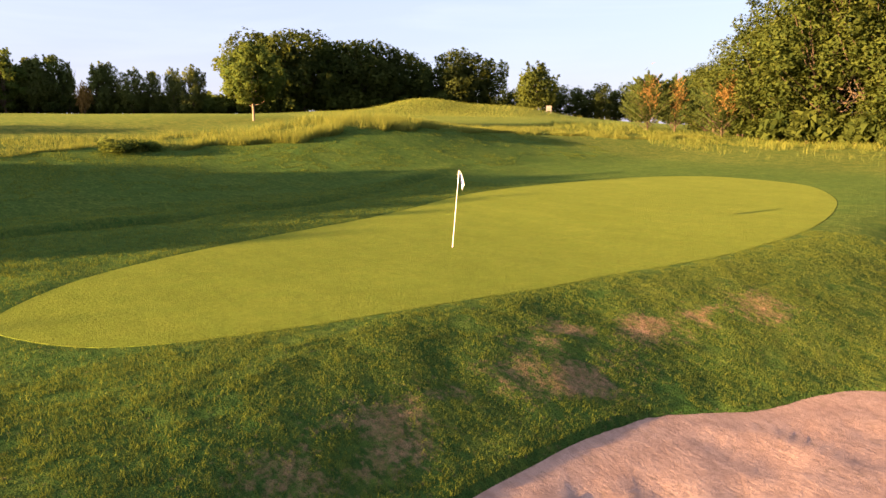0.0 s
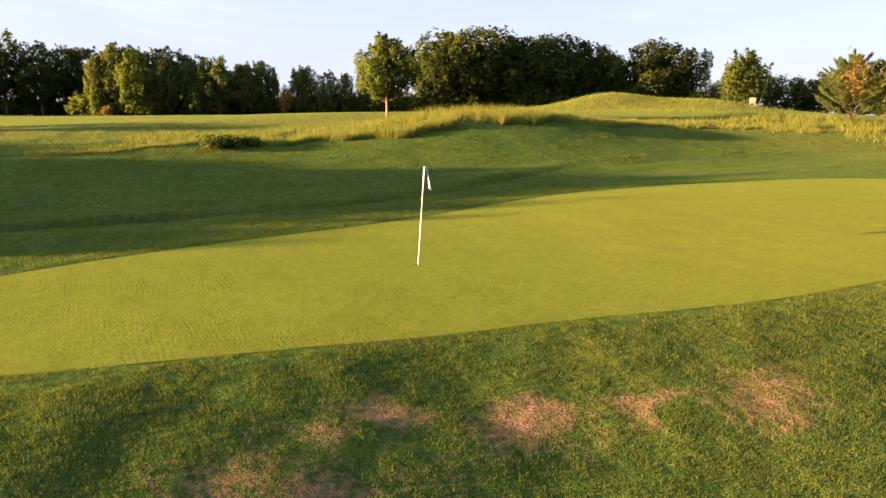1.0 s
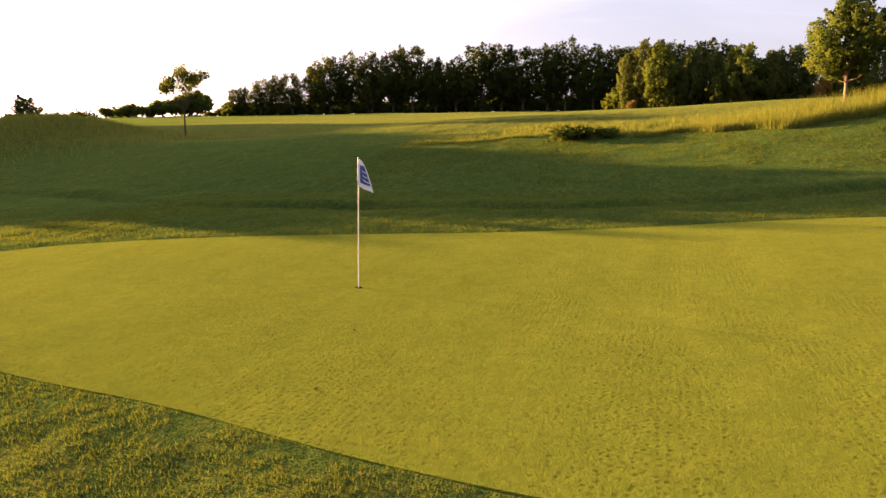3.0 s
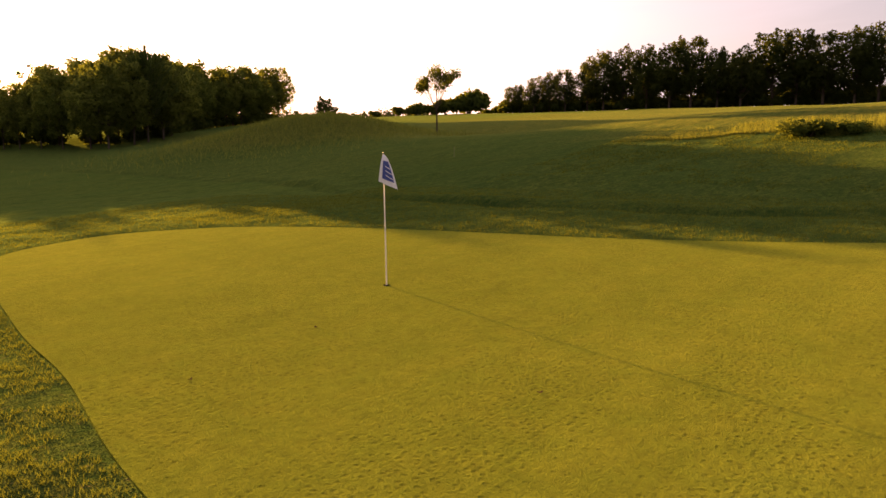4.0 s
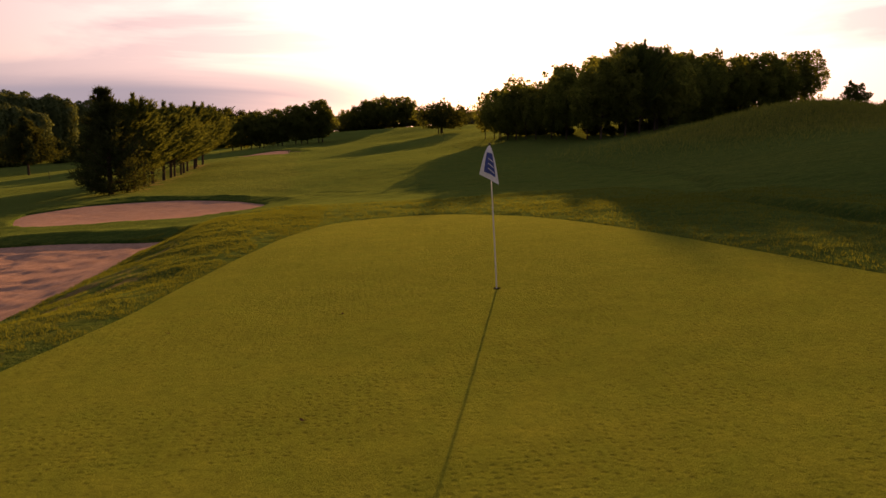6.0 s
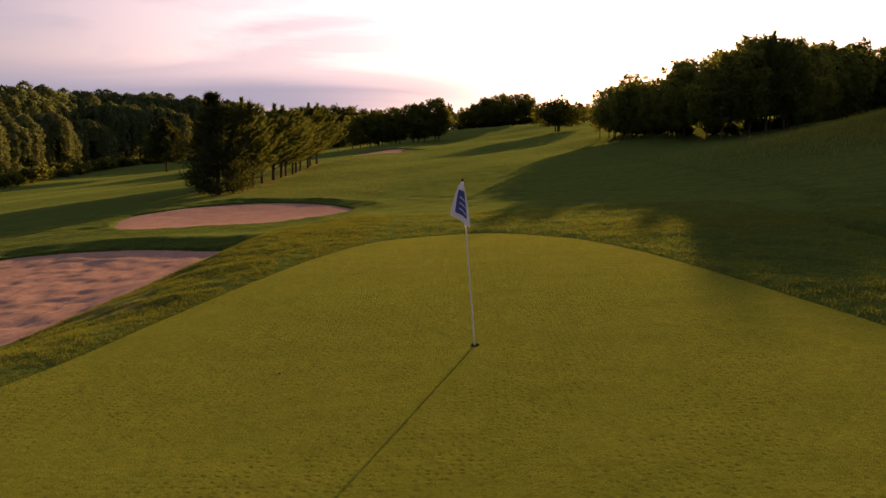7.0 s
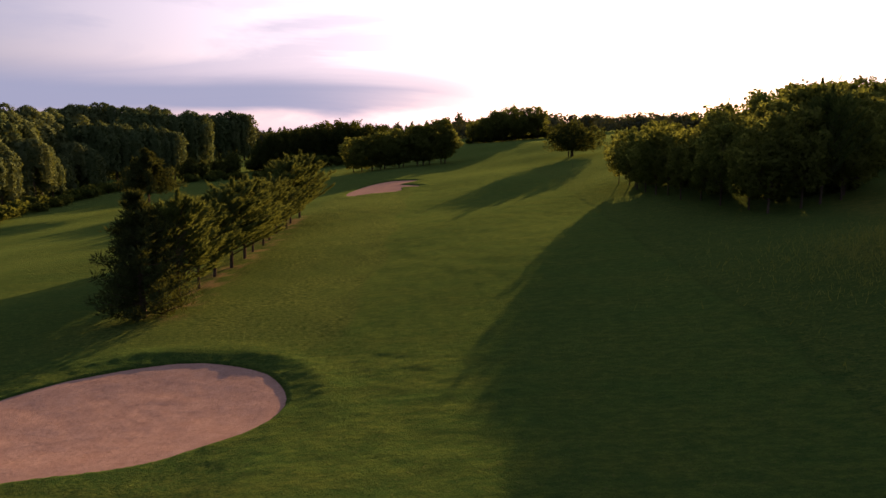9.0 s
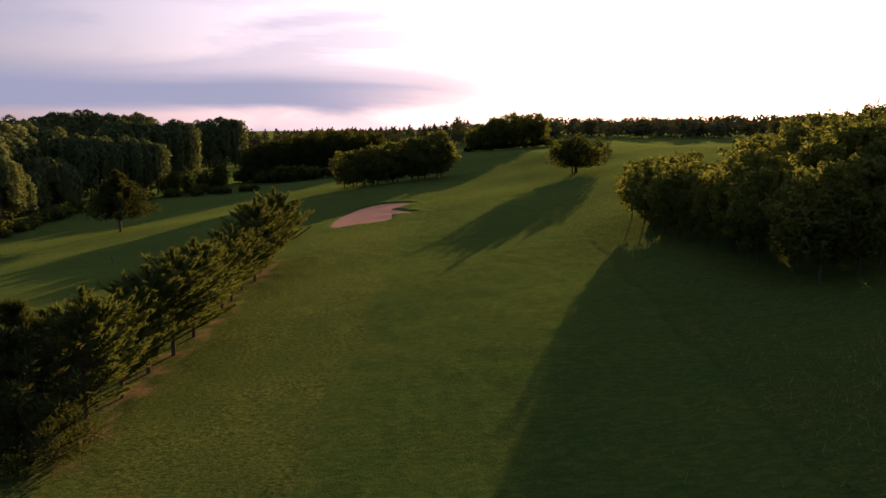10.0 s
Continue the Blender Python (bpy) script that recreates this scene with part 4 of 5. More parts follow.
        wood.plant(x, y, high * rnd.uniform(0.86, 1.05), rnd.uniform(0, 360), rnd.uniform(0.9, 1.25))
    cyp.plant(34.2, 74.5, 11.2, 20, 0.8, "tall spiky conifer among the trees of the wood")
    cyp.plant(42, 92, 12.0, 200, 0.8, "tall spiky conifer among the trees of the wood")
    bush_line = along([(24, 112), (29, 75), (37, 77), (66, 120)], 5, 1.0)
    for x, y in bush_line:
        bush.plant(x + 2.5, y + 4, rnd.uniform(1.6, 3.0), rnd.uniform(0, 360), 1.3)

    for x, y in along([(46, 92), (58, 110), (70, 121), (86, 129), (102, 138)], 3.0, 0.8):
        bush.plant(x, y, rnd.uniform(2.0, 3.6), rnd.uniform(0, 360), 1.3)
    weed = Kind("weed_thicket", "low fresh green weed thicket on the crest behind the green", "shrub", "weed thickets", [dressed(bush_meshes(99, 2, 2.6, 2600, 0.13), BARK, LEAF_MAPLE)], 2)
    weed.plant(25.4, -0.2, 1.05, 30, 1.9)
    weed.plant(26.0, -1.9, 0.75, 80, 1.7)

    # lone trees
    maple = Kind("young_maple", "young round-crowned maple with bright green leaves", "tree", "",
                 [dressed(broad_tree(4, 6.8, 4.8, 0.18, 11000, 0.16, 48, 0.10, clump=(0.20, 0.46), loose=0.9), BARK_PALE, LEAF_MAPLE)], 6.8)
    maple.plant(37.4, -14.7, 6.0, 0)
    thin = Kind("slender_tree", "slender young tree with a sparse high crown and thin trunk", "tree", "",
                [dressed(sparse_tree(8, 7.0, 4.6, 3800, 0.12), BARK, LEAF)], 7.0)
    thin.plant(46.9, 39.4, 7.0, 40)
    oak = Kind("spreading_oak", "spreading oak with several trunks on the fairway edge", "tree", "",
               [dressed(broad_tree(5, 10, 16.0, 0.22, 9000, 0.34, 46, 0.17, 5), BARK, LEAF_DARK)], 10)
    oak.plant(25.3, 193, 8.9, 0)
    small = Kind("small_field_tree", "small pale-leaved tree at the edge of the field", "tree", "",
                 [dressed(broad_tree(6, 5, 4, 0.2, 2200, 0.22, 20, 0.08), BARK, LEAF_MAPLE)], 5)
    small.plant(150, 6.4, 4.9, 0)
    small.plant(79, 95, 5.0, 0, 1.0, "small leafy tree beside a grassy mound")
    mid = Kind("round_field_tree", "round leafy tree standing alone across the field", "tree", "",
               [dressed(broad_tree(9, 10, 9, 0.10, 6000, 0.32, 36, 0.2), BARK, LEAF)], 10)
    mid.plant(88.1, -113.3, 11.6, 0)

    # the dark clump across the field, and the hedge beyond it
    for x, y in along([(117, -57), (116, -70), (111, -87), (104, -104), (98.5, -114)], 4.2, 0.8) + along([(128, -64), (122, -88), (112, -106)], 6.5, 2):
        high = np.interp(y, (-116, -108, -100, -95, -88, -83, -77, -70, -64, -57), (12.0, 14.4, 13.8, 12.2, 15.6, 16.0, 14.6, 16.2, 16.8, 13.4))
        deep.plant(x, y, high * rnd.uniform(0.90, 1.04), rnd.uniform(0, 360), rnd.uniform(1.0, 1.25), "dark leafy tree in the clump across the field")
    for x, y in along([(112, -134), (92, -142), (70, -134), (46, -112)], 5.0, 1.5):
        deep.plant(x, y, rnd.uniform(7.5, 10.5), rnd.uniform(0, 360), 1.3, "dark leafy tree in the hedge behind the field")
    # the mixed belt along the field
    for x, y in along([(139, 4), (136, -6), (132, -18), (129, -29), (124, -41), (119, -50)], 3.0, 1.0):
        high = np.interp(y, (-50, -46, -40, -34, -28, -24, -17, -11, -4, 4), (7.4, 9.4, 8.8, 8.6, 10.2, 10.8, 10.6, 9.2, 12.0, 12.4))
        line.plant(x, y, high * rnd.uniform(0.80, 1.12), rnd.uniform(0, 360), rnd.uniform(0.55, 0.95))
    for x, y, high, wide in ((132.0, -2.6, 12.0, 0.95), (134.6, -5.4, 8.4, 0.9), (128.6, -17.4, 10.6, 1.05), (127.8, -13.2, 6.0, 0.9)):
        lit.plant(x, y, high, rnd.uniform(0, 360), wide)
    for x, y, high in ((126.2, -29.4, 7.0), (131.6, 2.2, 2.6)):
        rust.plant(x, y, high, rnd.uniform(0, 360), 0.5 if high > 4 else 1.0)
    # tall wood behind it: single trees with bare feet, the sky between some of them
    for x, y in along([(186, -20), (186, 4), (185, 28), (182.5, 45), (182, 65), (182.5, 86), (183.5, 110), (184, 134)], 6.2, 1.2):
        high = np.interp(y, (-20, -10, -3, 4, 12, 20, 28, 36, 45, 50, 55, 60, 68, 75, 86, 97, 110, 123, 136), (15, 15.4, 17.1, 16.6, 16.4, 17.7, 17.1, 16.4, 17.9, 14.6, 15, 14.2, 17.4, 14.8, 16, 14, 11.4, 8.8, 4.5))
        tall.plant(x, y, high * rnd.uniform(0.97, 1.12), rnd.uniform(0, 360), rnd.uniform(0.95, 1.3))
    for x, y in along([(197, -24), (196, 30), (193, 66), (196, 118)], 7.5, 2.5):
        deep.plant(x, y, np.interp(y, (-24, 66, 95, 118), (12.5, 12.5, 10, 6)) * rnd.uniform(0.85, 1.1), rnd.uniform(0, 360), rnd.uniform(0.9, 1.3))
    for x, y in along([(184, -20), (185, 28), (182, 45), (182, 86), (183, 140)], 3.4, 1.2):
        bush.plant(x + 4, y, rnd.uniform(1.8, 5.0), rnd.uniform(0, 360), 1.5)
    for x, y in along([(206, -44), (206, 60), (208, 150)], 3.2, 0.8):
        bush.plant(x, y, rnd.uniform(4.0, 6.0), rnd.uniform(0, 360), 1.5)
    for x, y, high in ((163.5, 168, 3.0), (166, 160, 3.6), (168.5, 154, 5.2), (172, 149.5, 4.6), (174, 145, 6.0), (176.5, 138, 9.6)):
        bush.plant(x, y, high, rnd.uniform(0, 360), 1.2, "low dark shrub at the end of the field belt")
    for x, y in along([(133, -50), (132, -68), (124, -92), (112, -112)], 3.2, 0.8):
        bush.plant(x, y, rnd.uniform(4, 6), rnd.uniform(0, 360), 1.4)
    for x, y in along([(116, -57), (115, -70), (110, -87), (103, -104), (97.5, -114)], 3.6, 0.8):
        bush.plant(x, y, rnd.uniform(3.5, 6), rnd.uniform(0, 360), 1.2)
    for x, y in along([(139, 4), (136, -6), (132, -18), (129, -29), (124, -41), (119, -50), (122, -60)], 3.4, 1.0):
        bush.plant(x + 2, y, rnd.uniform(2.5, 4.5), rnd.uniform(0, 360), 1.2)
        bush.plant(x + 9, y + 2, rnd.uniform(4, 6), rnd.uniform(0, 360), 1.4)
    # trees and conifers beyond the end of the green
    juniper = Kind("spreading_conifer", "bushy vase-shaped conifer with browned patches on the rise", "tree", "conifers beyond the green",
                   [dressed(cypress_tree(110 + k, 6, 5.4, 15000, 0.1, 0.0), BARK, LEAF_CYPRESS) for k in range(2)], 6)
    for x, y, high, wide in ((20.9, -46.2, 5.4, 1.35), (19.0, -47.8, 5.2, 1.2), (14.6, -48.0, 5.6, 1.45)):
        c = juniper.plant(x, y, high, 0, wide * 0.8)
        rng = np.random.default_rng(int(x * 10))
        spot = np.array((-0.75, 1.0, rng.uniform(3.2, 4.2)))
        root = spot + rng.normal(0, 1, (420, 3)) * (0.45, 0.45, 0.85)
        co, faces = sprays(rng, root, ball(rng, 420) * 0.8 + (0, 0, 0.9), 0.36, 0.07)
        me = raw_mesh("browned_patch", co, faces, False)
        me.materials.append(LEAF_RUST)
        p = tagged(new("browned_patch", me), "rust-brown dead foliage", kind="stuff")
        p.parent = c
    near_tree = Kind("evening_tree", "broad leafy tree glowing in evening sun beyond the green", "tree", "trees beyond the green",
                     [dressed(broad_tree(130 + k, 12, 8.4, 0.0, 17000, 0.145, 90, 0.18, clump=(0.14, 0.40), loose=0.9), BARK, LEAF) for k in range(3)], 12)
    for x, y, high in ((12.0, -51, 10.5), (9.5, -49.5, 13.0), (6.5, -49, 14.5), (3, -49, 15.5), (-1.5, -48, 15), (-6, -46, 15), (-11, -44, 14), (16, -60, 9.2), (13, -63, 10.5), (22, -62, 7.6), (27, -70, 7.8), (32, -80, 8.6), (6, -60, 15)):
        near_tree.plant(x, y, high, rnd.uniform(0, 360), 1.15 if high > 10 else 1.35)

    for x, y in along([(14, -50), (9, -47.5), (3, -46.5), (-8, -44)], 1.9, 0.5):
        bush.plant(x, y, rnd.uniform(1.8, 3.4), rnd.uniform(0, 360), 1.1)

    # the planted row between the two fairways
    pine = Kind("dark_pine", "dark dense pine at the head of the conifer row", "tree", "row of conifers",
                [dressed(pine_tree(2, 7, 5.6, 16000, 0.04, (0.30, 0.085)), BARK, LEAF_PINE)], 7)
    pine.plant(-20.4, 47.4, 8.0, 0, 0.95)
    for i in range(12):
        x, y = -19.6 - i * 0.34 + rnd.uniform(-0.3, 0.3), 51.5 + i * 4.1 + rnd.uniform(-0.4, 0.4)
        cyp.plant(x, y, rnd.uniform(6.6, 9.0), rnd.uniform(-10, 50), rnd.uniform(1.1, 1.4))
    lone = Kind("lone_pine", "lone flat-crowned pine on the far fairway", "tree", "",
                [dressed(pine_tree(4, 9, 8.6, 15000, 0.24, (0.46, 0.17)), BARK, LEAF_PINE)], 9)
    lone.plant(-67.9, 147, 11.6, 0)

    # groups down the fairway
    for x, y in along([(-36, 206), (-18, 210), (-6, 214)], 2.8, 1.0):
        wood.plant(x, y, np.interp(x, (-34, -12, -5), (10.5, 12.0, 14.0)) * rnd.uniform(0.9, 1.08), rnd.uniform(0, 360), 1.4, "leafy tree in a clump beside the fairway", sink=0.8)
    for x, y in along([(-1, 322), (30, 318)], 4.5, 1.5) + along([(3, 331), (32, 328)], 7, 2):
        wood.plant(x, y, np.interp(x, (0, 9, 20, 32), (11.0, 14.0, 16.5, 12.0)) * rnd.uniform(0.88, 1.08), rnd.uniform(0, 360), 1.3, sink=0.8)
    for x, y in along([(-3, 325), (33, 322)], 3.0, 0.8):
        bush.plant(x, y, rnd.uniform(2.5, 4.5), rnd.uniform(0, 360), 1.3)
    for x, y in along([(-80, 258), (-73, 268), (-66, 273), (-51, 279), (-33, 289)], 3.6, 1.0) + along([(-76, 276), (-60, 290), (-34, 298)], 6, 1.5):
        high = np.interp(x, (-80, -73, -66, -59, -51, -43, -33), (12.0, 14.6, 16.2, 16.8, 16.0, 14.0, 12.0))
        deep.plant(x, y, high * rnd.uniform(0.90, 1.02), rnd.uniform(0, 360), rnd.uniform(0.8, 1.1), "dark leafy tree in the wood across the valley")
    # old willows: the valley edge, then three stands that lie further and further back
    for x, y in along([(-118, 138), (-119, 152), (-118, 160), (-119, 173), (-122, 190), (-122, 205), (-116, 214)], 6.0, 1.2):
        willow.plant(x, y, np.interp(y, (140, 160, 173, 190, 205, 214), (21.4, 22.0, 22.7, 23.5, 23.7, 21.4)) * rnd.uniform(0.93, 1.03), rnd.uniform(0, 360), rnd.uniform(0.85, 1.1))
    for x, y in along([(-103, 136), (-105, 160), (-110, 190), (-106, 206)], 6.5, 1.5):
        willow.plant(x, y, rnd.uniform(10, 17), rnd.uniform(0, 360), 1.0, "middling grey-green willow at the foot of taller ones")
    for x, y in along([(-112, 208), (-106, 217), (-100, 224), (-96, 231)], 5.0, 0.8):
        willow.plant(x, y, np.interp(x, (-112, -104, -98, -96), (19.4, 18.6, 17.0, 14.4)) * rnd.uniform(0.94, 1.04), rnd.uniform(0, 360), 0.85)
    for x, y in along([(-165, 262), (-157, 290), (-148, 298), (-136, 295), (-124, 289)], 7.0, 1.0):
        willow.plant(x, y, np.interp(x, (-165, -156, -150, -136, -124), (25.4, 28.0, 27.0, 27.2, 24.6)) * rnd.uniform(0.95, 1.02), rnd.uniform(0, 360), 1.0)
    for x, y in along([(-118, 246), (-112, 256), (-108, 263), (-103, 272)], 5.5, 0.8) + along([(-131, 330), (-126, 343), (-121, 350), (-114, 358)], 6.5, 0.8):
        willow.plant(x, y, (np.interp(y, (256, 263, 272), (24, 24, 22)) if y < 300 else np.interp(x, (-129, -126, -121, -115, -113), (23.2, 24.8, 25.5, 22.6, 20))) * rnd.uniform(0.96, 1.02), rnd.uniform(0, 360), 0.95)
    for x, y in along([(-92, 220), (-86, 232), (-84, 250)], 4.0, 1.0):
        deep.plant(x, y, rnd.uniform(5.5, 8.0), rnd.uniform(0, 360), 1.2, "dark leafy tree in the wood across the valley")
    for x, y in along([(-82, 260), (-60, 257), (-36, 261)], 4.5, 1.0):
        bush.plant(x, y, rnd.uniform(4, 7), rnd.uniform(0, 360), 1.2)
    for x, y in along([(-80, 112), (-86, 130), (-91, 158), (-95, 185), (-90, 212), (-76, 224), (-62, 224)], 4, 1.5):
        bush.plant(x - 3, y + 2, rnd.uniform(2, 4), rnd.uniform(0, 360), 1.3)


def bush_shape(seed):
    a, b = bush_meshes(seed, 2, 2.6, 900, 0.242)
    return dressed((a, b), BARK, LEAF)


def far_woods():
    """The woods on the horizon, all round."""
    rng = np.random.default_rng(77)
    co, quads, base = [], [], 0
    for k in range(1150):
        belt = k % 3
        turn = rng.uniform(-75, 60) if belt < 2 else rng.uniform(0, 360)
        away = (rng.uniform(400, 520), rng.uniform(700, 950), rng.uniform(420, 900))[belt]
        x, y = math.sin(radians(turn)) * away, math.cos(radians(turn)) * away
        z = float(land(x, y))
        slim = x < -10 and belt < 2
        high, wide = rng.uniform(14.5, 17.5) if slim else rng.uniform(8, 13) + (4 if x < -10 else 0), rng.uniform(7, 10) if slim else rng.uniform(9, 15)
        if x > 120 and abs(y) < 260:
            high *= 0.7
        n = 200
        out = ball(rng, n)
        c = out * rng.uniform(0.5, 1, (n, 1)) * (wide * 0.5, wide * 0.5, high * 0.5) + (x, y, z + high * 0.5)
        if slim:
            c[:, :2] = (x, y) + (c[:, :2] - (x, y)) * np.clip(2.6 * (z + high * 1.02 - c[:, 2:]) / high, 0.05, 1)
        a, q = leaf_cards(rng, c, out, 1.15)
        co.append(a)
        quads.append(q + base)
        base += len(a)
    me = raw_mesh("distant_woods", np.concatenate(co), np.concatenate(quads), False)
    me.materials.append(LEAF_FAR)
    tagged(new("distant_woods", me), "distant dark woods along the horizon", "woods", kind="stuff")


def blades(name, label, rng, x, y, high, width, material, lean=0.5):
    """Single pointed grass blades standing on the ground."""
    n = len(x)
    z = surface(x, y)
    turn = rng.uniform(0, 2 * math.pi, n)
    h = high * rng.uniform(0.5, 1.3, n)
    dx, dy = np.cos(turn), np.sin(turn)
    tip = rng.normal(0, lean, (n, 2)) * h[:, None]
    co = np.empty((n, 3, 3))
    co[:, 0] = np.column_stack([x - dx * width / 2, y - dy * width / 2, z - 0.01])
    co[:, 1] = np.column_stack([x + dx * width / 2, y + dy * width / 2, z - 0.01])
    co[:, 2] = np.column_stack([x + tip[:, 0], y + tip[:, 1], z + h])
    me = raw_mesh(name, co.reshape(-1, 3), np.arange(n * 3).reshape(n, 3), False)
    me.materials.append(material)
    tagged(new(name, me), label, "grass", kind="stuff")


def off_sand_and_green(x, y, room=0.03):
    keep = inside(x, y, GREEN) < -room
    for outline, _ in BUNKERS[:2]:
        keep &= inside(x, y, outline) < 0.02
    return keep


def build_grass():
    rng = np.random.default_rng(5)
    # rough round the green, in tufts
    n = 42000
    cx, cy = rng.uniform(-10.5, -3.0, n), rng.uniform(-9, 17.5, n)
    thin = lumps(cx, cy, 0.7, 4) + 0.6 * lumps(cx, cy, 0.25, 5) > -0.60
    cx, cy = cx[thin], cy[thin]
    keep = rng.uniform(size=len(cx)) > 1.15 * bare_patches(cx, cy)
    cx, cy = np.repeat(cx[keep], 7), np.repeat(cy[keep], 7)
    cx, cy = cx + rng.normal(0, 0.035, len(cx)), cy + rng.normal(0, 0.035, len(cy))
    keep = off_sand_and_green(cx, cy)
    cx, cy = cx[keep], cy[keep]
    dry = rng.uniform(size=len(cx)) < 0.55 * (1 - soft_step(cy, -1.5, 3.0)) + 0.08
    blades("rough_grass", "short tufted rough grass round the putting green", rng, cx[~dry], cy[~dry], 0.042, 0.009, BLADE)
    blades("dry_grass", "short sun-dried grass mixed into the rough", rng, cx[dry], cy[dry], 0.040, 0.008, BLADE_PALE)
    n = 14000
    cx, cy = rng.uniform(3, 13, n), rng.uniform(-12, 13, n)
    fx, fy = rng.uniform(-6, 10, n // 2), rng.uniform(9, 20, n // 2)
    cx, cy = np.repeat(np.append(cx, fx), 4), np.repeat(np.append(cy, fy), 4)
    cx, cy = cx + rng.normal(0, 0.05, len(cx)), cy + rng.normal(0, 0.05, len(cy))
    keep = off_sand_and_green(cx, cy)
    blades("rough_grass", "short tufted rough grass on the bank behind the green", rng, cx[keep], cy[keep], 0.06, 0.016, BLADE)
    # long dry grass on the crest and the mounds
    n = 44000
    y = rng.uniform(-46, 9, n)
    x = tall_edge(y) - 0.9 + rng.uniform(0, 1, n) ** 2.2 * 5.5
    keep = lumps(x, y, 2.2, 8) + 0.7 * lumps(x, y, 0.8, 9) > -0.4
    blades("long_grass", "long dry yellow grass along the crest", rng, x[keep], y[keep], (0.30 + 0.40 * np.exp(-((y[keep] + 15) / 9) ** 2)) * (1 - 0.7 * soft_step(y[keep], -2, 7)), 0.030, BLADE_DRY, 0.30)
    n = 15000
    x = rng.uniform(-12, 30, n)
    y = -44.5 + 0.10 * np.abs(x - 8) + rng.normal(0, 2.6, n)
    keep = lumps(x, y, 2.0, 18) + 0.6 * lumps(x, y, 0.7, 19) > -0.35
    blades("long_grass", "long dry grass along the foot of the conifers", rng, x[keep], y[keep], 0.42, 0.035, BLADE_DRY, 0.45)
    n = 16000
    x, y = rng.normal(83, 9, n), rng.normal(-80, 9, n)
    blades("long_grass", "long dry grass on the mound in the field", rng, x, y, 0.4, 0.06, BLADE_DRY, 0.35)
    x, y = rng.normal(38, 8, n), rng.normal(47, 6, n)
    blades("long_grass", "long dull grass on the mound before the wood", rng, x, y, 0.42, 0.045, BLADE_DRY, 0.5)
    # broad-leaved weeds on the bank below the crest
    n = 60000
    x, y = rng.uniform(14, 27, n), rng.uniform(-34, 9, n)
    keep = (x < tall_edge(y)) & (0.5 * lumps(x, y, 3.0, 11) + lumps(x, y, 0.6, 12) + (x - 21) * 0.10 > -0.1)
    blades("bank_weeds", "low broad-leaved weeds on the grass bank", rng, x[keep], y[keep], 0.06, 0.040, BLADE, 1.0)


build_ground()
build_grass()
build_green()
build_bunkers()
plant_all()
far_woods()


# ---------------------------------------------------------------- flag and hole
def part(name, co, quads, material, parent, label="", smooth=True):
    me = raw_mesh(name, co, quads, smooth)
    me.materials.append(material)
    ob = new(name, me)
    ob.parent = parent
    return tagged(ob, label)


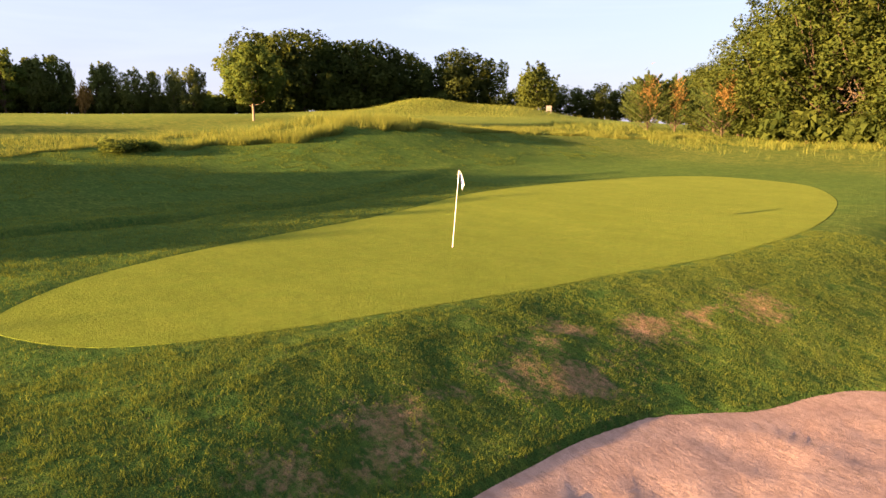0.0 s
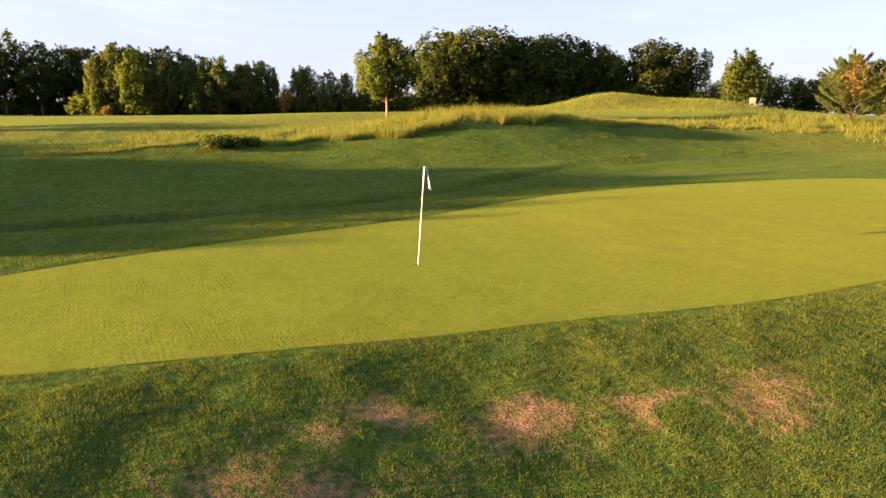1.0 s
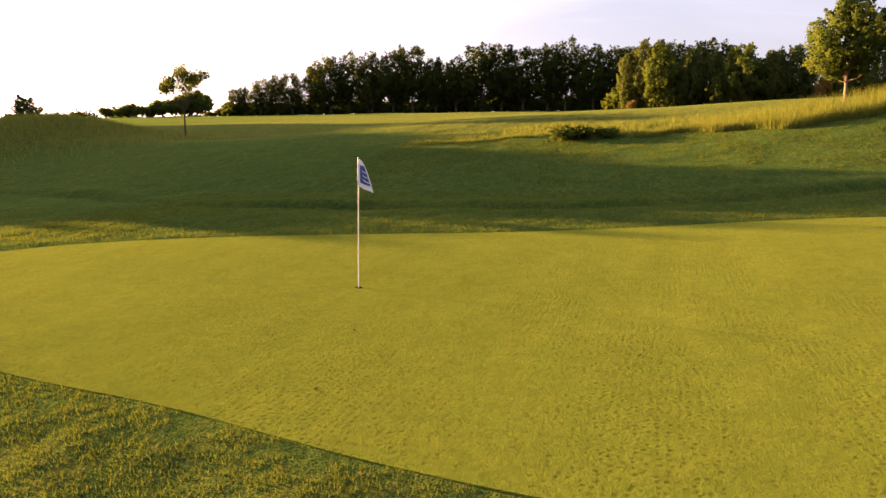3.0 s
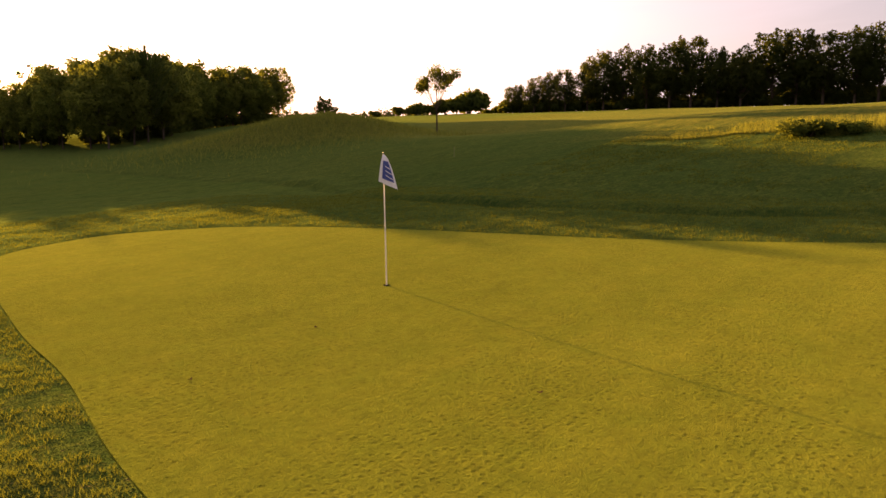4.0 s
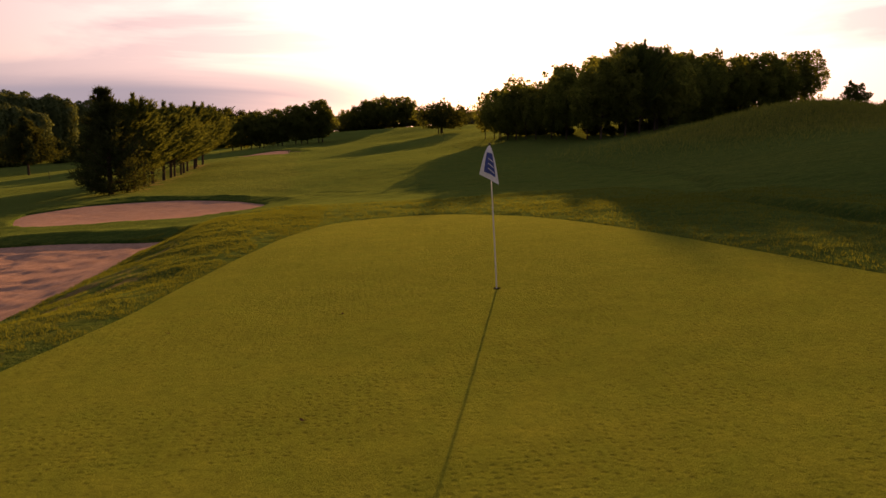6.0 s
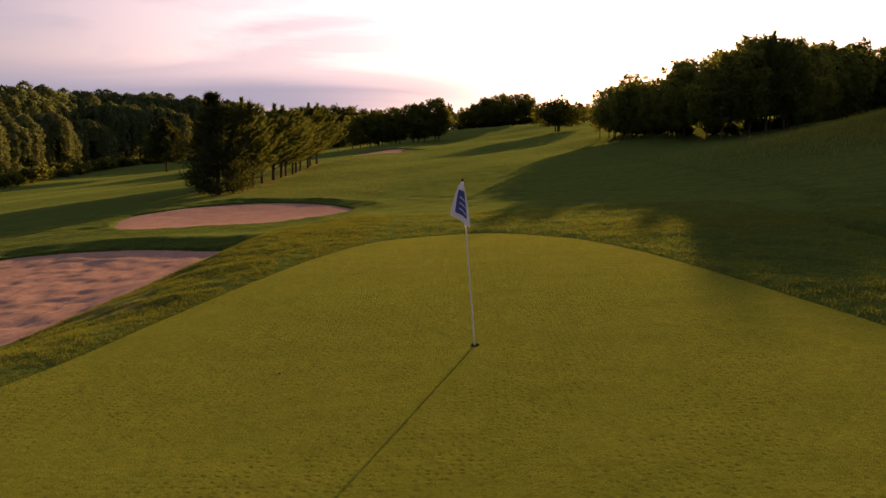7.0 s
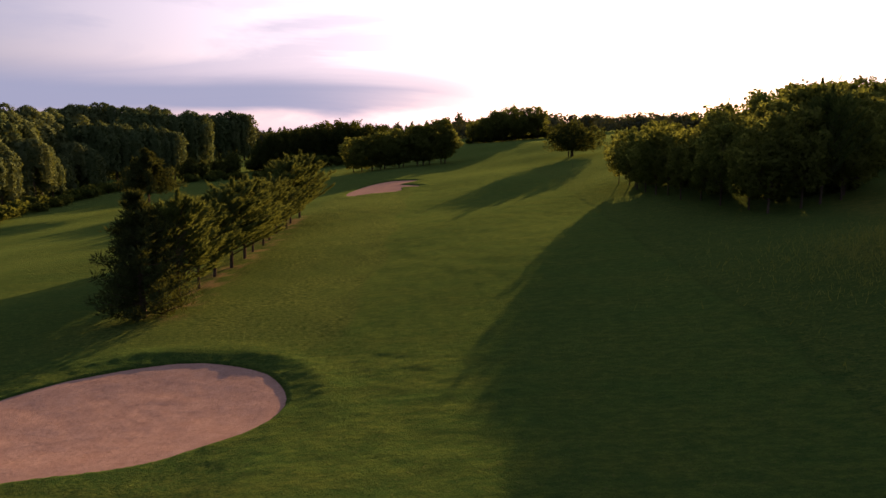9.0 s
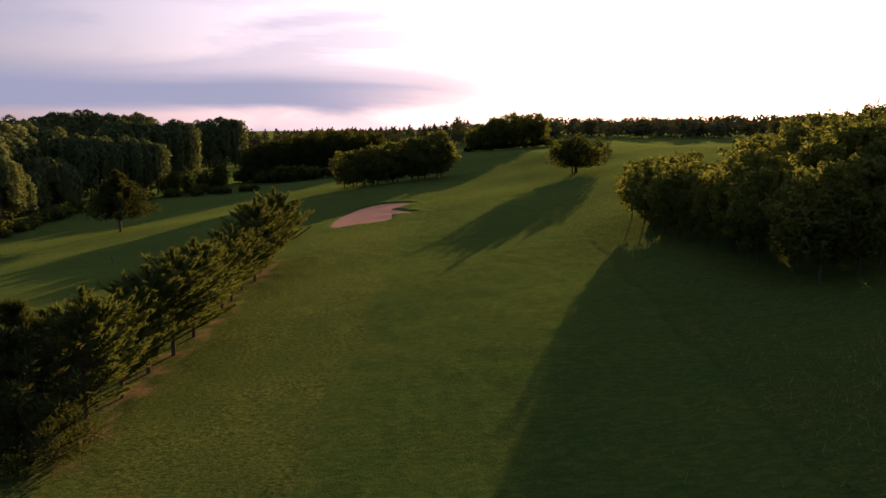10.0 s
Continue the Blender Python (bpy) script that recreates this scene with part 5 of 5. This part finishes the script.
def build_flag():
    pole_white = plain("pole_paint", (0.80, 0.78, 0.76), 0.35)
    cloth_white, cloth_blue = plain("white_cloth", (0.78, 0.76, 0.78), 0.9), plain("blue_cloth", (0.07, 0.10, 0.30), 0.9)
    ob = tagged(new("golf_flagstick"), "white flagstick with a limp white and blue flag in the hole", "flagstick")
    top = Vector((-0.149, -0.12, 2.126))
    base = Vector((0, 0, -0.1))
    c, q = tube([base, base.lerp(top, 0.5), top], [0.011, 0.010, 0.008], 10)
    part("pole", c, q, pole_white, ob)
    c, q = tube([top - Vector((0, 0, 0.01)), top + Vector((0, 0, 0.012)), top + Vector((0, 0, 0.024))], [0.014, 0.014, 0.004], 10)
    part("finial", c, q, plain("dark_cap", (0.03, 0.03, 0.03), 0.4), ob, "dark cap on the pole's top")
    # limp cloth: it hangs from the pole's top in front of the pole, and its two lower corners spread out
    n, m = 22, 16
    near_corner, far_corner = Vector((-0.150, -0.025, -0.41)), Vector((0.10, -0.20, -0.55))
    across = Vector((-0.35, -0.94, 0)).normalized()
    c, q = tube([top + (base - top) * 0.01, top + (base - top) * 0.17], [0.014, 0.014], 10)
    part("hoist_sleeve", c, q, cloth_white, ob)

    def cloth(u, v):
        """u from the pole's top down, v from one lower corner to the other."""
        down = near_corner.lerp(far_corner, v) * u ** 0.6
        down.z *= u ** 0.4
        fold = 0.020 * u * math.sin(7.0 * v + 1.5 * u) + 0.008 * u * math.sin(15 * v + 3 * u)
        return top + Vector((0, 0, -0.012)) + down + across * (fold + 0.012 * (1 - u))
    for name, lift, (u0, u1, v0, v1), mat in (("flag_cloth", 0.0, (0, 1, 0, 1), cloth_white), ("blue_panel", 0.005, (0.22, 0.84, 0.20, 0.86), cloth_blue)):
        for side in (1, -1) if lift else (0,):
            co = [cloth(u0 + (u1 - u0) * i / (n - 1), v0 + (v1 - v0) * j / (m - 1)) + across * lift * side for j in range(m) for i in range(n)]
            i = np.arange(n * m).reshape(m, n)
            quads = np.stack([i[:-1, :-1], i[:-1, 1:], i[1:, 1:], i[1:, :-1]], -1).reshape(-1, 4)
            part(name, [tuple(p) for p in co], quads, mat, ob)
    # slanting white bars on the blue panel
    for k in range(3):
        u0 = 0.40 + 0.15 * k
        for side in (1, -1):
            co = []
            for j in range(9):
                v = 0.42 + 0.40 * j / 8
                for w in (0, 0.030):
                    co.append(tuple(cloth(u0 + w + 0.16 * (v - 0.6), v) + across * 0.009 * side))
            i = np.arange(18).reshape(9, 2)
            quads = np.stack([i[:-1, 0], i[:-1, 1], i[1:, 1], i[1:, 0]], -1)
            part("stripe", co, quads, cloth_white, ob)
    # cup rim in the turf
    rim = tagged(new("hole_cup"), "dark round hole with a thin rim in the green", "golf hole")
    z = float(land(0, 0)) - 0.012
    c, q = tube([(0, 0, z - 0.12), (0, 0, z + 0.003)], [0.054, 0.054], 24)
    part("liner", c, q, plain("cup_liner", (0.03, 0.03, 0.025), 0.6), rim)
    ring, k = [], 24
    for r in (0.004, 0.060):
        ring += [(math.cos(a * 2 * math.pi / k) * r, math.sin(a * 2 * math.pi / k) * r, z + 0.006) for a in range(k)]
    i = np.arange(k)
    # near-black disc over the uncut turf: the hole's shade as a colour
    part("cup_mouth", ring, np.stack([i, (i + 1) % k, (i + 1) % k + k, i + k], -1), plain("cup_shade", (0.012, 0.012, 0.010), 0.9), rim)


build_flag()


def build_stakes():
    """Slim marker stakes along the fairways."""
    wood_paint, dark = plain("stake_paint", (0.22, 0.20, 0.11), 0.8), plain("dark_stake", (0.04, 0.045, 0.035), 0.7)
    for x, y, high, mat, label in ((21.2, 16.0, 0.55, wood_paint, "small pale wooden marker stake in the rough"),
                                   (21.0, 157.0, 1.3, dark, "dark slim marker post on the fairway edge"),
                                   (-29.9, 152.4, 1.3, dark, "dark slim marker post on the fairway edge"),
                                   (-48.5, 107.7, 1.3, dark, "dark slim marker post on the far fairway")):
        ob = tagged(new("marker_stake"), label, "stake", "marker stakes")
        ob.location = (x, y, float(surface(np.array([x]), np.array([y]))[0]))
        r = 0.04 if high > 1 else 0.014
        c, q = tube([(0, 0, -0.2), (0, 0, high * 0.9)], [r, r], 6)
        part("post", c, q, mat, ob)
        c, q = tube([(0, 0, high * 0.9), (0, 0, high * 0.97), (0, 0, high)], [r * 1.05, r * 1.05, r * 0.1], 6)
        part("post_cap", c, q, mat, ob)


def build_leaf_litter():
    """Two curled dead leaves on the green."""
    mat = plain("dead_leaf", (0.07, 0.045, 0.025), 0.8)
    for x, y, turn in ((-4.38, -1.52, 20), (-2.3, -1.0, 80), (-2.6, -4.6, 140)):
        co = [(0.03 * math.cos(a) * (1 + 0.3 * math.sin(3 * a)), 0.018 * math.sin(a), 0.012 + 0.008 * math.cos(2 * a)) for a in np.linspace(0, 2 * math.pi, 10, endpoint=False)]
        co.append((0, 0, 0.004))
        faces = [(i, (i + 1) % 10, 10) for i in range(10)]
        me = raw_mesh("dead_leaf", co, faces)
        me.materials.append(mat)
        ob = tagged(new("dead_leaf", me), "small curled brown leaf lying on the green", "leaf", "fallen leaves")
        ob.matrix_basis = pose(x, y, float(land(x, y)) - 0.013, 0, 0, turn)


def build_sign():
    """A small board on two legs across the field."""
    x, y = 66.0, -89.5
    ob = tagged(new("field_sign"), "small pale board on two legs beside the field trees", "sign")
    ob.matrix_basis = pose(x, y, float(surface(np.array([x]), np.array([y]))[0]), 0, 0, 38)
    white, red = plain("board_paint", (0.20, 0.17, 0.16), 0.6), plain("board_panel", (0.36, 0.14, 0.10), 0.7)

    def slab(w, d, low, high, off=0.0, front=0.0):
        co = [(sx * w / 2 + off, front + sy * d / 2, z) for z in (low, high) for sx, sy in ((-1, -1), (1, -1), (1, 1), (-1, 1))]
        return co, [(0, 3, 2, 1), (4, 5, 6, 7), (0, 1, 5, 4), (1, 2, 6, 5), (2, 3, 7, 6), (3, 0, 4, 7)]
    for name, box, mat in (("board", slab(0.95, 0.05, 0.45, 1.35), white), ("panel", slab(0.6, 0.01, 0.60, 0.85, 0, 0.034), red),
                           ("leg", slab(0.07, 0.05, -0.2, 0.47, -0.36), white), ("leg", slab(0.07, 0.05, -0.2, 0.47, 0.36), white)):
        part(name, box[0], box[1], mat, ob, smooth=False)


build_stakes()
build_sign()
build_leaf_litter()
